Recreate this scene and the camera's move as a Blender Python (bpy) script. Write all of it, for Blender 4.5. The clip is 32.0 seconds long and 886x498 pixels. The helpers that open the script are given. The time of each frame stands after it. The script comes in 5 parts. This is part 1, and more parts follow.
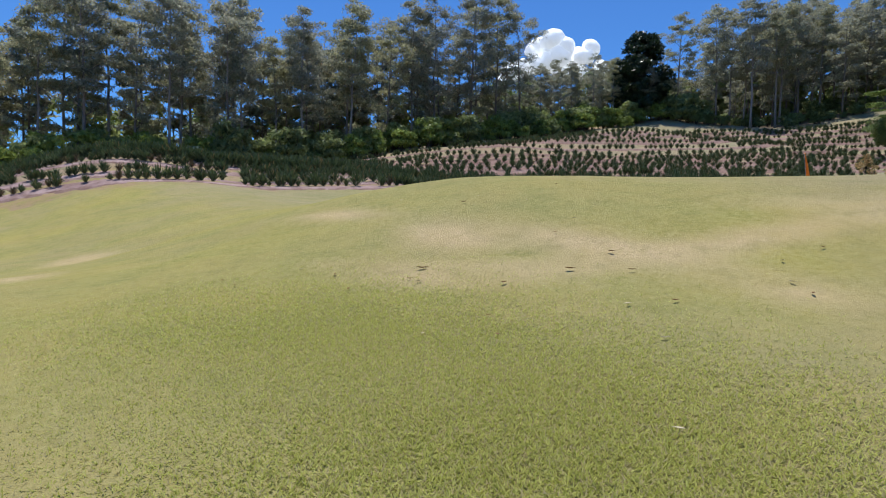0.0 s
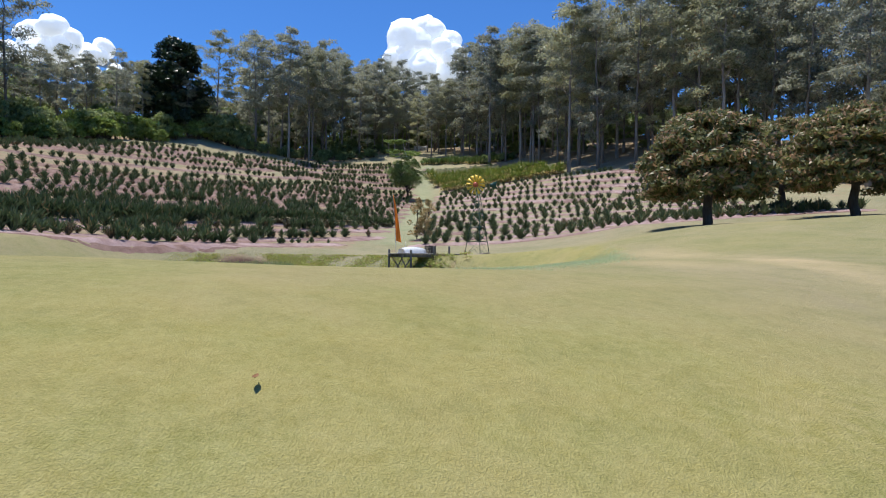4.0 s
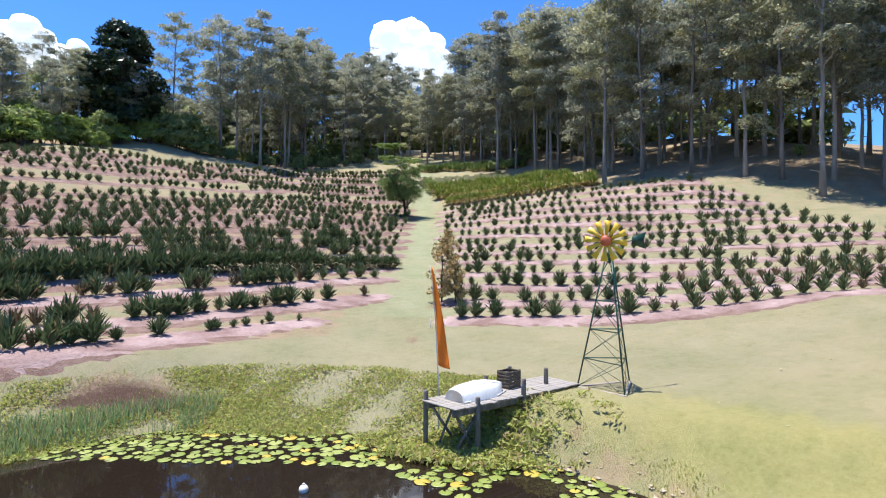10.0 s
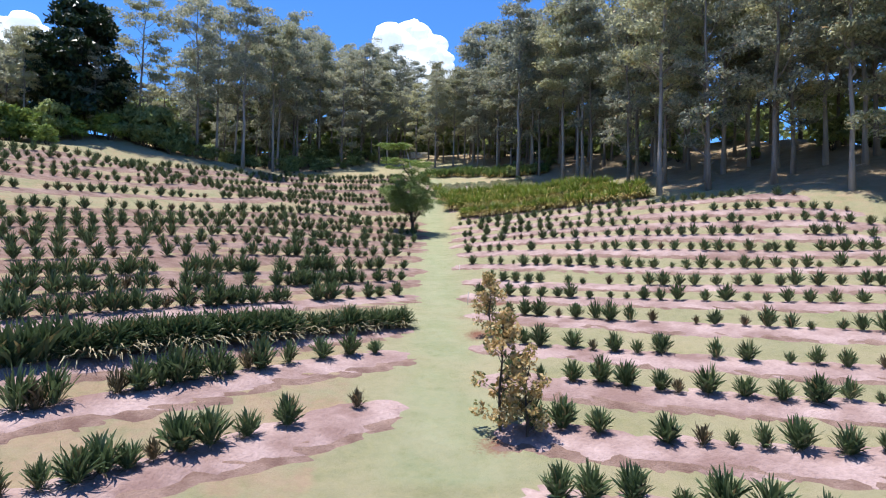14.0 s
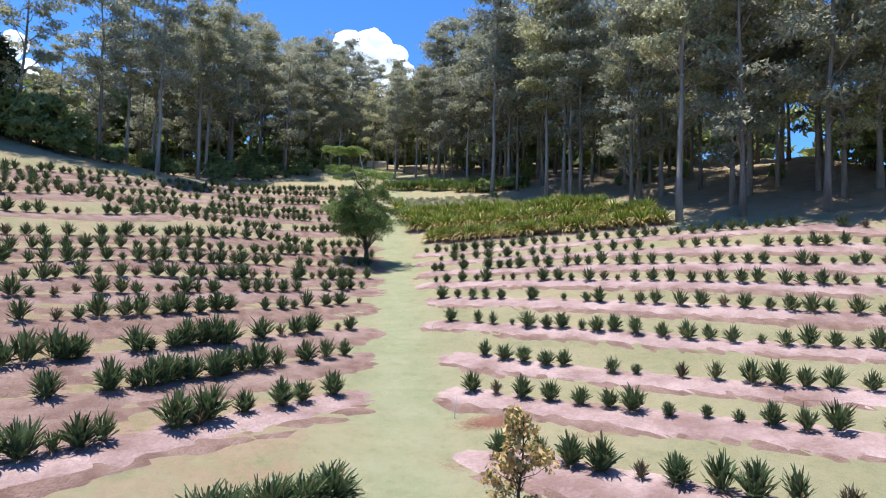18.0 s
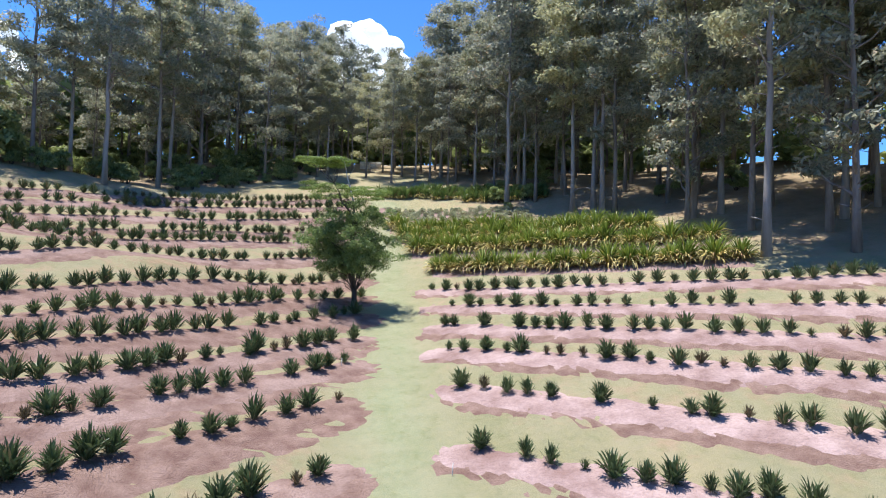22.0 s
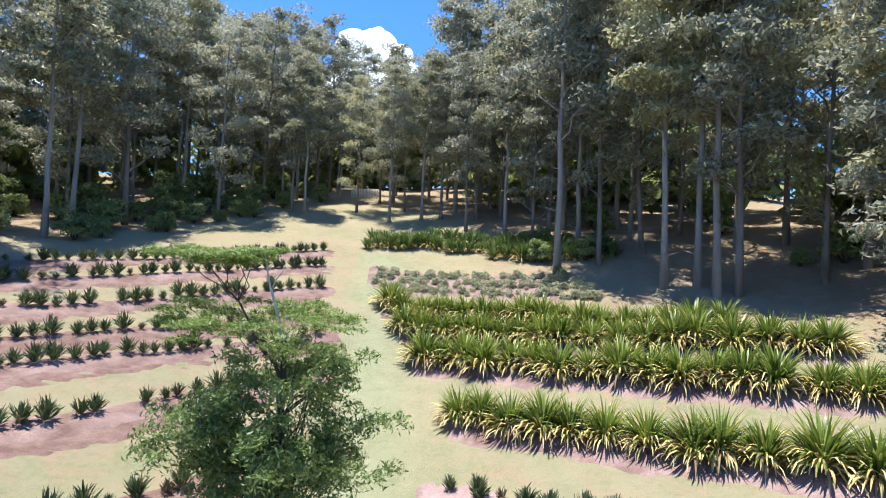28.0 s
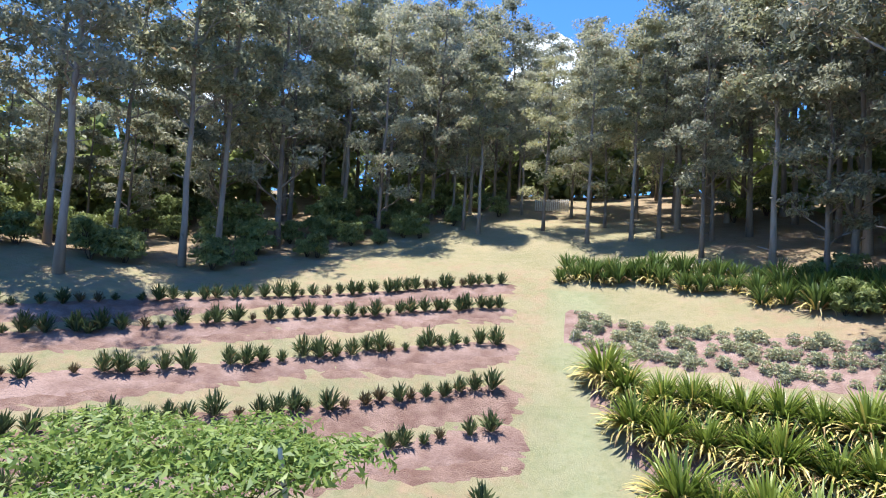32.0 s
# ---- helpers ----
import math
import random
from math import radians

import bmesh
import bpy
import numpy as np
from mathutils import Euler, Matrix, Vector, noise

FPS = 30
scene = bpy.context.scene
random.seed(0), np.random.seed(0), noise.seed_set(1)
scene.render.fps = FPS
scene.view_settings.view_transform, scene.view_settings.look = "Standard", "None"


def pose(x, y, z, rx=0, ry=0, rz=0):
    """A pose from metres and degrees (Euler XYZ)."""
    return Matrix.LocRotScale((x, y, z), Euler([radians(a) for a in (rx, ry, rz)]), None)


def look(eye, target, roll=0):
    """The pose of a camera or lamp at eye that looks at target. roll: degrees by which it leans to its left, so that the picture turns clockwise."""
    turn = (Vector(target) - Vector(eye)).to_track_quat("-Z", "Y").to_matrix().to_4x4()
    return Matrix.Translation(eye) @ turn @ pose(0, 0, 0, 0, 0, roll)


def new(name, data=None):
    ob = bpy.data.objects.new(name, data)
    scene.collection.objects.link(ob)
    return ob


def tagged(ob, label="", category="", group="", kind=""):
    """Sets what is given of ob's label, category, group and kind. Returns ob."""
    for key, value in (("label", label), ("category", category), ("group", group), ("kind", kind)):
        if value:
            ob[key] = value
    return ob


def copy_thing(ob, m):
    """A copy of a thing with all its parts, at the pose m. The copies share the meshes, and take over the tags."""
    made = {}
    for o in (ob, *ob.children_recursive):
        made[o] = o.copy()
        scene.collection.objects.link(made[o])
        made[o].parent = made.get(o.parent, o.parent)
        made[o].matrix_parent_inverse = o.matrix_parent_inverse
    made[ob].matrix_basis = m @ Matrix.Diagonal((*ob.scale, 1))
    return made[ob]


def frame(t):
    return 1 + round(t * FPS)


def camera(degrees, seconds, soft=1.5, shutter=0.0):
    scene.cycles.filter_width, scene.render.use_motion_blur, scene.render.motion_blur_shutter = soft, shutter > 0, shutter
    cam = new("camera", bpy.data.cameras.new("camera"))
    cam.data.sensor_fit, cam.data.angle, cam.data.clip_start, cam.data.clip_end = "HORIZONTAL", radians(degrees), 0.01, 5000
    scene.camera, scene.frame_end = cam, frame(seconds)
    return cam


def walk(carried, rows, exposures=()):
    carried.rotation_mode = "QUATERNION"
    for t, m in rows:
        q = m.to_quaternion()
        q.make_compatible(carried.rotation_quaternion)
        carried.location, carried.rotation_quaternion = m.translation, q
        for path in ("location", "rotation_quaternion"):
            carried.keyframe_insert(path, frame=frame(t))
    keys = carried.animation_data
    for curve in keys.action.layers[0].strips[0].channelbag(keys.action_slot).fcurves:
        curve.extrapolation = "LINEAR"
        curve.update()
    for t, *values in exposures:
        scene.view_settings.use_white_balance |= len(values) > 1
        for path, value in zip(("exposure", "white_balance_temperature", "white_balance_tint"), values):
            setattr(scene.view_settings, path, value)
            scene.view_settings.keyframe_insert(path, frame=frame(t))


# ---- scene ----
cam = camera(76.2, 32.0, soft=1.1)
PATH = [
    (0, 8.78, -15.76, -0.45, 87.88, -0.95, 46.44),
    (0.5, 7.89, -14.92, -0.25, 87.67, -1.19, 41.10),
    (1, 6.96, -14.07, -0.04, 87.67, -1.69, 31.35),
    (1.5, 5.94, -13.09, 0.26, 88.53, -1.83, 24.85),
    (2, 4.95, -12.06, 0.56, 89.30, -1.98, 15.46),
    (2.5, 4.13, -11.06, 0.79, 89.82, -1.43, 5.64),
    (3, 3.41, -10.02, 0.92, 90.50, -0.72, 1.33),
    (3.5, 2.79, -8.99, 0.98, 90.61, -0.62, 1.11),
    (5.5, 0.90, -3.93, 2.18, 90.58, -0.03, 0.47),
    (6, 0.56, -2.68, 2.50, 90.81, -0.21, 0.24),
    (6.5, 0.26, -1.33, 2.90, 90.52, -0.24, 0.15),
    (7, -0.00, 0.00, 3.20, 90.22, -0.24, -0.00),
    (7.5, -0.24, 1.37, 3.55, 89.87, -0.18, -0.16),
    (8, -0.48, 2.83, 3.89, 89.84, -0.11, -0.37),
    (8.5, -0.68, 4.33, 4.14, 89.76, 0.00, -0.45),
    (9, -0.84, 5.95, 4.38, 90.09, -0.11, -0.62),
    (9.5, -0.93, 7.62, 4.59, 90.51, -0.07, -0.70),
    (10, -1.02, 9.30, 4.72, 90.93, -0.10, -0.61),
    (10.5, -1.16, 10.81, 4.90, 90.96, -0.20, -0.65),
    (11, -1.28, 12.46, 5.23, 90.83, -0.31, -0.57),
    (11.5, -1.40, 14.28, 5.46, 90.98, -0.50, -0.55),
    (12, -1.65, 15.98, 5.71, 90.91, -0.81, -0.62),
    (12.5, -1.89, 17.71, 6.15, 90.71, -1.01, -0.52),
    (13, -2.14, 19.48, 6.50, 90.94, -1.11, -0.50),
    (13.5, -2.44, 21.13, 6.88, 90.97, -0.88, -0.59),
    (14, -2.63, 22.90, 7.18, 91.23, -0.80, -0.68),
    (14.5, -2.79, 24.63, 7.44, 91.38, -0.56, -0.82),
    (16.5, -2.76, 31.89, 7.79, 92.06, -0.94, -0.71),
    (17, -2.85, 33.50, 8.31, 91.98, -0.99, -2.30),
    (17.5, -2.94, 35.06, 8.87, 92.23, -1.31, -4.95),
    (18, -2.99, 36.43, 9.56, 92.40, -1.45, -5.07),
    (18.5, -3.05, 37.88, 10.08, 92.66, -1.51, -5.10),
    (19, -3.13, 39.11, 10.56, 92.74, -1.45, -5.17),
    (19.5, -3.19, 40.35, 10.96, 92.53, -1.36, -5.20),
    (20, -3.16, 41.60, 11.36, 92.05, -1.29, -5.14),
    (20.5, -3.19, 43.02, 11.68, 91.93, -1.44, -5.34),
    (21, -3.09, 44.51, 12.05, 91.81, -1.38, -5.34),
    (21.5, -3.04, 46.03, 12.59, 91.54, -1.40, -5.40),
    (22, -3.06, 47.63, 13.18, 91.66, -1.38, -5.43),
    (22.5, -3.01, 49.27, 13.83, 91.55, -1.35, -5.46),
    (23, -2.97, 50.95, 14.39, 91.82, -1.35, -5.48),
    (23.5, -2.91, 52.64, 14.86, 92.23, -1.29, -5.44),
    (24, -2.87, 54.33, 15.44, 92.23, -1.17, -5.42),
    (24.5, -2.79, 55.97, 15.99, 92.11, -1.04, -5.44),
    (25, -2.72, 57.61, 16.47, 92.06, -0.96, -5.48),
    (25.5, -2.65, 59.46, 16.86, 92.17, -0.84, -5.51),
    (27.5, -2.35, 66.15, 18.89, 92.33, -2.08, -5.28),
    (28, -2.24, 67.83, 19.43, 92.47, -2.15, -4.83),
    (28.5, -2.25, 69.57, 19.90, 92.55, -2.50, -1.94),
    (29, -2.10, 71.34, 20.49, 92.31, -2.48, 3.49),
    (29.5, -2.24, 73.02, 21.27, 91.80, -2.45, 6.95),
    (30, -2.48, 74.72, 21.88, 91.28, -2.33, 7.31),
    (30.5, -2.79, 76.32, 22.16, 90.88, -2.33, 7.38),
    (31, -3.20, 77.93, 22.00, 91.26, -2.51, 7.25),
    (31.5, -3.59, 79.49, 21.78, 91.79, -2.63, 8.13),
    (32, -3.99, 81.04, 21.47, 92.59, -3.18, 13.01),
]
walk(cam, [(r[0], pose(*r[1:])) for r in PATH], [(0.0, 0.05), (3.0, 0.1), (6.0, 0.66), (9.0, 0.80), (12.0, 0.70), (19.0, 0.78), (24.0, 0.90), (28.0, 1.10), (32.0, 1.12)])

# ---------------------------------------------------------------- world and sun
SUN_ELEV, SUN_AZ = 78.0, 296.0          # degrees; azimuth clockwise from +y
world = bpy.data.worlds.new("world")
scene.world = world
world.use_nodes = True
wn = world.node_tree
sky = wn.nodes.new("ShaderNodeTexSky")
sky.sky_type = "NISHITA"
sky.sun_disc = False
sky.sun_elevation, sky.sun_rotation = radians(SUN_ELEV), radians(SUN_AZ)
sky.altitude, sky.air_density, sky.dust_density, sky.ozone_density = 300, 1.0, 0.1, 5.0
tint = wn.nodes.new("ShaderNodeMix")
tint.data_type, tint.blend_type = "RGBA", "MULTIPLY"
tint.inputs[0].default_value = 1.0
tint.inputs[7].default_value = (0.44, 0.80, 1.22, 1)
wn.nodes["Background"].inputs["Strength"].default_value = 0.115
wn.links.new(sky.outputs[0], tint.inputs[6])
wn.links.new(tint.outputs[2], wn.nodes["Background"].inputs["Color"])
lamp = bpy.data.lights.new("sun", "SUN")
lamp.energy, lamp.angle, lamp.color = 5.0, radians(0.53), (1.0, 0.96, 0.90)
sun = new("sun", lamp)
_e, _a = radians(SUN_ELEV), radians(SUN_AZ)
SUN_DIR = Vector((math.sin(_a) * math.cos(_e), math.cos(_a) * math.cos(_e), math.sin(_e)))
sun.matrix_world = look(SUN_DIR * 200, (0, 0, 0))

# ---------------------------------------------------------------- materials
RNG = np.random.default_rng(7)


class Graph:
    """Small help to wire a node material."""

    def __init__(self, name):
        self.m = bpy.data.materials.new(name)
        self.m.use_nodes = True
        self.t = self.m.node_tree
        self.b = self.t.nodes["Principled BSDF"]
        self.out = self.t.nodes["Material Output"]

    def n(self, kind, **kw):
        node = self.t.nodes.new(kind)
        for k, v in kw.items():
            if k in node.inputs:
                node.inputs[k].default_value = v
        return node

    def l(self, a, b):
        self.t.links.new(a, b)

    def coord(self, kind="Object"):
        return self.n("ShaderNodeTexCoord").outputs[kind]

    def noise(self, vec, scale, detail=4.0, rough=0.6):
        node = self.n("ShaderNodeTexNoise", Scale=scale, Detail=detail, Roughness=rough)
        self.l(vec, node.inputs["Vector"])
        return node.outputs["Fac"]

    def ramp(self, fac, lo, hi):
        node = self.n("ShaderNodeMapRange")
        node.inputs["From Min"].default_value, node.inputs["From Max"].default_value = lo, hi
        self.l(fac, node.inputs["Value"])
        return node.outputs["Result"]

    def mix(self, fac, a, b, mode="MIX"):
        node = self.n("ShaderNodeMix")
        node.data_type, node.blend_type = "RGBA", mode
        if isinstance(fac, float):
            node.inputs[0].default_value = fac
        else:
            self.l(fac, node.inputs[0])
        for s, v in ((node.inputs[6], a), (node.inputs[7], b)):
            if isinstance(v, tuple):
                s.default_value = (*v, 1)
            else:
                self.l(v, s)
        return node.outputs[2]

    def math(self, op, a, b):
        node = self.n("ShaderNodeMath")
        node.operation = op
        for s, v in zip(node.inputs, (a, b)):
            if isinstance(v, (int, float)):
                s.default_value = v
            else:
                self.l(v, s)
        return node.outputs[0]

    def bump(self, h, strength, dist):
        node = self.n("ShaderNodeBump", Strength=strength, Distance=dist)
        self.l(h, node.inputs["Height"])
        self.l(node.outputs["Normal"], self.b.inputs["Normal"])


def mottled(name, a, b, scale=4.0, rough=0.8, bump=0.4, dist=0.02, metal=0.0, fine=None, stretch=(1, 1, 1), spec=0.3):
    """A surface in two colours, mottled at two scales, with fine relief."""
    g = Graph(name)
    mp = g.n("ShaderNodeMapping")
    g.l(g.coord(), mp.inputs["Vector"])
    mp.inputs["Scale"].default_value = stretch
    v = mp.outputs[0]
    big = g.ramp(g.noise(v, scale), 0.35, 0.65)
    small = g.ramp(g.noise(v, fine or scale * 9), 0.3, 0.7)
    col = g.mix(big, a, b)
    col = g.mix(g.math("MULTIPLY", small, 0.35), col, tuple(c * 0.55 for c in a))
    g.l(col, g.b.inputs["Base Color"])
    g.b.inputs["Roughness"].default_value, g.b.inputs["Metallic"].default_value = rough, metal
    g.b.inputs["Specular IOR Level"].default_value = spec
    g.bump(small, bump, dist)
    return g.m


def leafy(name, a, b, dry=None, dry_part=0.0, rough=0.5, clear=0.3, tone=0.25, spec=0.35):
    """Leaves: each island its own shade between a and b, some dry, lit through."""
    g = Graph(name)
    rnd = g.n("ShaderNodeNewGeometry").outputs["Random Per Island"]
    ob = g.n("ShaderNodeObjectInfo").outputs["Random"]
    col = g.mix(rnd, a, b)
    if dry:
        col = g.mix(g.math("GREATER_THAN", g.math("FRACT", g.math("MULTIPLY", rnd, 17.3), 0), 1.0 - dry_part), col, dry)
    col = g.mix(g.math("MULTIPLY", ob, tone), col, tuple(min(1, c * 1.9 + 0.01) for c in (b[0] * 1.05, b[1], b[2] * 0.8)))
    g.l(col, g.b.inputs["Base Color"])
    g.b.inputs["Roughness"].default_value = rough
    g.b.inputs["Specular IOR Level"].default_value = spec
    tr = g.n("ShaderNodeBsdfTranslucent")
    g.l(col, tr.inputs["Color"])
    ms = g.n("ShaderNodeMixShader")
    ms.inputs[0].default_value = clear
    g.l(g.b.outputs[0], ms.inputs[1])
    g.l(tr.outputs[0], ms.inputs[2])
    g.l(ms.outputs[0], g.out.inputs["Surface"])
    return g.m


def ground_material():
    g = Graph("grassland")
    v = g.coord()
    zone = g.n("ShaderNodeVertexColor")
    zone.layer_name = "zone"
    sep = g.n("ShaderNodeSeparateColor")
    g.l(zone.outputs["Color"], sep.inputs["Color"])
    dry, litter, lush = sep.outputs
    more = g.n("ShaderNodeVertexColor")
    more.layer_name = "cover"
    sep2 = g.n("ShaderNodeSeparateColor")
    g.l(more.outputs["Color"], sep2.inputs["Color"])
    soft, worn, bare = sep2.outputs
    patch = g.ramp(g.noise(v, 0.23, 5, 0.62), 0.38, 0.66)
    patch2 = g.ramp(g.noise(v, 0.9, 4, 0.6), 0.35, 0.7)
    tuft = g.ramp(g.noise(v, 9, 4, 0.7), 0.3, 0.7)
    blade = g.ramp(g.noise(v, 26, 5, 0.75), 0.28, 0.72)
    fine = g.ramp(g.noise(v, 95, 2, 0.6), 0.3, 0.7)
    green = g.mix(patch, (0.175, 0.182, 0.102), (0.255, 0.240, 0.160))
    green = g.mix(g.math("MULTIPLY", patch2, 0.5), green, (0.300, 0.250, 0.150))
    lushc = g.mix(patch2, (0.195, 0.200, 0.030), (0.335, 0.290, 0.062))
    lushc = g.mix(g.math("MULTIPLY", tuft, 0.7), lushc, (0.420, 0.410, 0.150))
    col = g.mix(lush, green, lushc)
    lanec = g.mix(patch2, (0.205, 0.245, 0.140), (0.285, 0.315, 0.205))
    col = g.mix(zone.outputs["Alpha"], col, lanec)
    straw = g.mix(patch2, (0.280, 0.240, 0.140), (0.350, 0.280, 0.190))
    dmask = g.ramp(g.math("ADD", dry, g.math("MULTIPLY", patch, 0.55)), 0.5, 1.2)
    col = g.mix(dmask, col, straw)
    softc = g.mix(patch2, (0.165, 0.225, 0.115), (0.230, 0.285, 0.165))
    col = g.mix(g.ramp(g.math("ADD", soft, g.math("MULTIPLY", patch2, 0.4)), 0.45, 0.95), col, softc)
    soil = g.mix(patch2, (0.225, 0.128, 0.092), (0.350, 0.225, 0.168))
    lmask = g.ramp(g.math("ADD", litter, g.math("MULTIPLY", patch2, 0.5)), 0.62, 0.95)
    col = g.mix(lmask, col, soil)
    wornc = g.mix(tuft, (0.620, 0.460, 0.300), (0.480, 0.370, 0.200))
    col = g.mix(g.ramp(g.math("ADD", worn, g.math("MULTIPLY", tuft, 0.25)), 0.2, 0.8), col, wornc)
    mottle = g.ramp(g.noise(v, 4.5, 4, 0.65), 0.35, 0.7)
    col = g.mix(g.math("MULTIPLY", mottle, 0.45), col, g.mix(0.55, col, (0.42, 0.36, 0.17)))
    clump = g.ramp(g.noise(v, 2.1, 5, 0.7), 0.5, 0.72)
    col = g.mix(g.math("MULTIPLY", clump, 0.65), col, g.mix(0.6, col, (0.10, 0.125, 0.035)))
    broad = g.ramp(g.noise(v, 0.55, 6, 0.7), 0.42, 0.62)
    col = g.mix(g.math("MULTIPLY", broad, 0.6), col, g.mix(0.5, col, g.mix(lush, (0.36, 0.315, 0.225), (0.46, 0.33, 0.10))))
    col = g.mix(g.math("MULTIPLY", blade, 0.6), col, g.mix(0.5, col, (0.06, 0.075, 0.015)))
    col = g.mix(g.math("MULTIPLY", fine, 0.5), col, g.mix(0.6, col, g.mix(lush, (0.50, 0.465, 0.315), (0.58, 0.51, 0.19))))
    barec = g.mix(patch2, (0.170, 0.080, 0.058), (0.260, 0.142, 0.105))
    col = g.mix(g.ramp(g.math("ADD", bare, g.math("MULTIPLY", tuft, 0.4)), 0.55, 0.95), col, barec)
    mudc = g.mix(tuft, (0.070, 0.040, 0.032), (0.125, 0.080, 0.060))
    col = g.mix(g.ramp(g.math("ADD", more.outputs["Alpha"], g.math("MULTIPLY", tuft, 0.4)), 0.45, 0.9), col, mudc)
    g.l(col, g.b.inputs["Base Color"])
    g.b.inputs["Roughness"].default_value = 0.95
    g.b.inputs["Specular IOR Level"].default_value = 0.06
    g.bump(g.math("ADD", blade, fine), 0.6, 0.03)
    return g.m


def water_material():
    g = Graph("pond_water")
    v = g.coord()
    g.b.inputs["Base Color"].default_value = (0.016, 0.011, 0.008, 1)
    g.b.inputs["Roughness"].default_value = 0.02
    g.b.inputs["IOR"].default_value = 1.33
    g.bump(g.noise(v, 1.3, 3, 0.5), 0.035, 0.05)
    return g.m


M_GROUND = ground_material()
M_WATER = water_material()
M_MULCH = mottled("wood_mulch", (0.230, 0.145, 0.130), (0.440, 0.325, 0.310), 0.55, 0.95, 0.7, 0.05, fine=9)
M_OLDMULCH = mottled("weathered_mulch", (0.200, 0.125, 0.105), (0.350, 0.250, 0.225), 0.9, 0.95, 0.6, 0.05, fine=11)
M_PINKSOIL = mottled("mulched_pink_soil", (0.165, 0.098, 0.080), (0.325, 0.228, 0.200), 0.7, 0.95, 0.7, 0.05, fine=11)
M_SOIL = mottled("red_soil", (0.190, 0.112, 0.090), (0.320, 0.215, 0.178), 1.3, 0.95, 0.9, 0.05, fine=16)
M_BARK = mottled("gum_bark", (0.155, 0.125, 0.105), (0.340, 0.300, 0.265), 1.2, 0.9, 0.6, 0.03, stretch=(1, 1, 0.18))
M_BARK_PALE = mottled("pale_gum_bark", (0.215, 0.185, 0.165), (0.440, 0.405, 0.370), 0.9, 0.85, 0.4, 0.02, stretch=(1, 1, 0.15))
M_BARK_DARK = mottled("dark_bark", (0.060, 0.048, 0.040), (0.120, 0.100, 0.085), 3, 0.95, 0.8, 0.03, stretch=(1, 1, 0.3))
M_DEADWOOD = mottled("bleached_deadwood", (0.54, 0.50, 0.46), (0.72, 0.68, 0.63), 5, 0.9, 0.3, 0.01)
M_GUM = leafy("gum_leaves", (0.160, 0.178, 0.105), (0.425, 0.425, 0.285), (0.30, 0.20, 0.12), 0.05, 0.5, 0.5, 0.28)
M_GUM_FAR = leafy("gum_leaves_bluish", (0.150, 0.170, 0.125), (0.400, 0.410, 0.325), (0.38, 0.29, 0.20), 0.06, 0.5, 0.5, 0.24)
M_DARKLEAF = leafy("dark_glossy_leaves", (0.010, 0.024, 0.010), (0.028, 0.050, 0.018), None, 0, 0.4, 0.15, 0.05)
M_SHRUB = leafy("shrub_leaves", (0.090, 0.155, 0.035), (0.270, 0.335, 0.085), None, 0, 0.5, 0.35, 0.35)
M_UNDER = leafy("understorey_leaves", (0.120, 0.170, 0.070), (0.310, 0.360, 0.150), None, 0, 0.5, 0.5, 0.2)
M_STRAP = leafy("dark_strap_leaves", (0.028, 0.056, 0.024), (0.100, 0.140, 0.062), (0.22, 0.17, 0.08), 0.07, 0.45, 0.24, 0.16)
M_STRAPRED = leafy("bronze_strap_leaves", (0.045, 0.045, 0.025), (0.130, 0.105, 0.060), (0.24, 0.16, 0.09), 0.12, 0.5, 0.2, 0.2)
M_HEDGEDRY = leafy("tan_hedge_leaves", (0.20, 0.17, 0.10), (0.38, 0.33, 0.21), None, 0, 0.55, 0.2, 0.1)
M_FLAX = leafy("flax_leaves", (0.045, 0.090, 0.016), (0.225, 0.285, 0.055), (0.40, 0.34, 0.10), 0.08, 0.4, 0.25, 0.15)
M_FLAXDRY = leafy("yellowed_flax_leaves", (0.42, 0.33, 0.09), (0.66, 0.53, 0.24), (0.25, 0.15, 0.08), 0.2, 0.55, 0.2, 0.1)
M_ROUND = leafy("round_tree_leaves", (0.075, 0.100, 0.034), (0.250, 0.235, 0.090), (0.40, 0.25, 0.14), 0.26, 0.42, 0.35, 0.05)
M_FEATHER = leafy("feathery_leaves", (0.095, 0.170, 0.038), (0.280, 0.360, 0.095), None, 0, 0.5, 0.4, 0.0)
M_FEATHERDARK = leafy("feathery_leaves_dark", (0.095, 0.160, 0.048), (0.300, 0.385, 0.135), None, 0, 0.45, 0.45, 0.0)
# Deeper green flax; nearby trees' shade is put into its colour too.
M_FLAXSHADED = leafy("dark_shade_toned_flax_leaves", (0.040, 0.080, 0.022), (0.140, 0.205, 0.060), (0.30, 0.27, 0.10), 0.05, 0.4, 0.25, 0.12)
M_RUST = leafy("rusty_leaves", (0.34, 0.215, 0.085), (0.58, 0.42, 0.20), (0.13, 0.15, 0.05), 0.2, 0.6, 0.3, 0.1)
M_REED = leafy("reed_blades", (0.150, 0.245, 0.100), (0.280, 0.350, 0.160), (0.40, 0.34, 0.18), 0.12, 0.6, 0.5, 0.1)
M_MARSH = leafy("marsh_weed", (0.270, 0.320, 0.070), (0.480, 0.480, 0.150), (0.40, 0.28, 0.15), 0.15, 0.7, 0.45, 0.1)
M_BANKWEED = leafy("bank_weed", (0.270, 0.330, 0.095), (0.440, 0.470, 0.170), (0.44, 0.29, 0.17), 0.2, 0.7, 0.5, 0.1)
M_LAWN = leafy("lawn_blades", (0.330, 0.360, 0.070), (0.560, 0.560, 0.190), (0.47, 0.41, 0.22), 0.2, 0.8, 0.5, 0.0, 0.1)
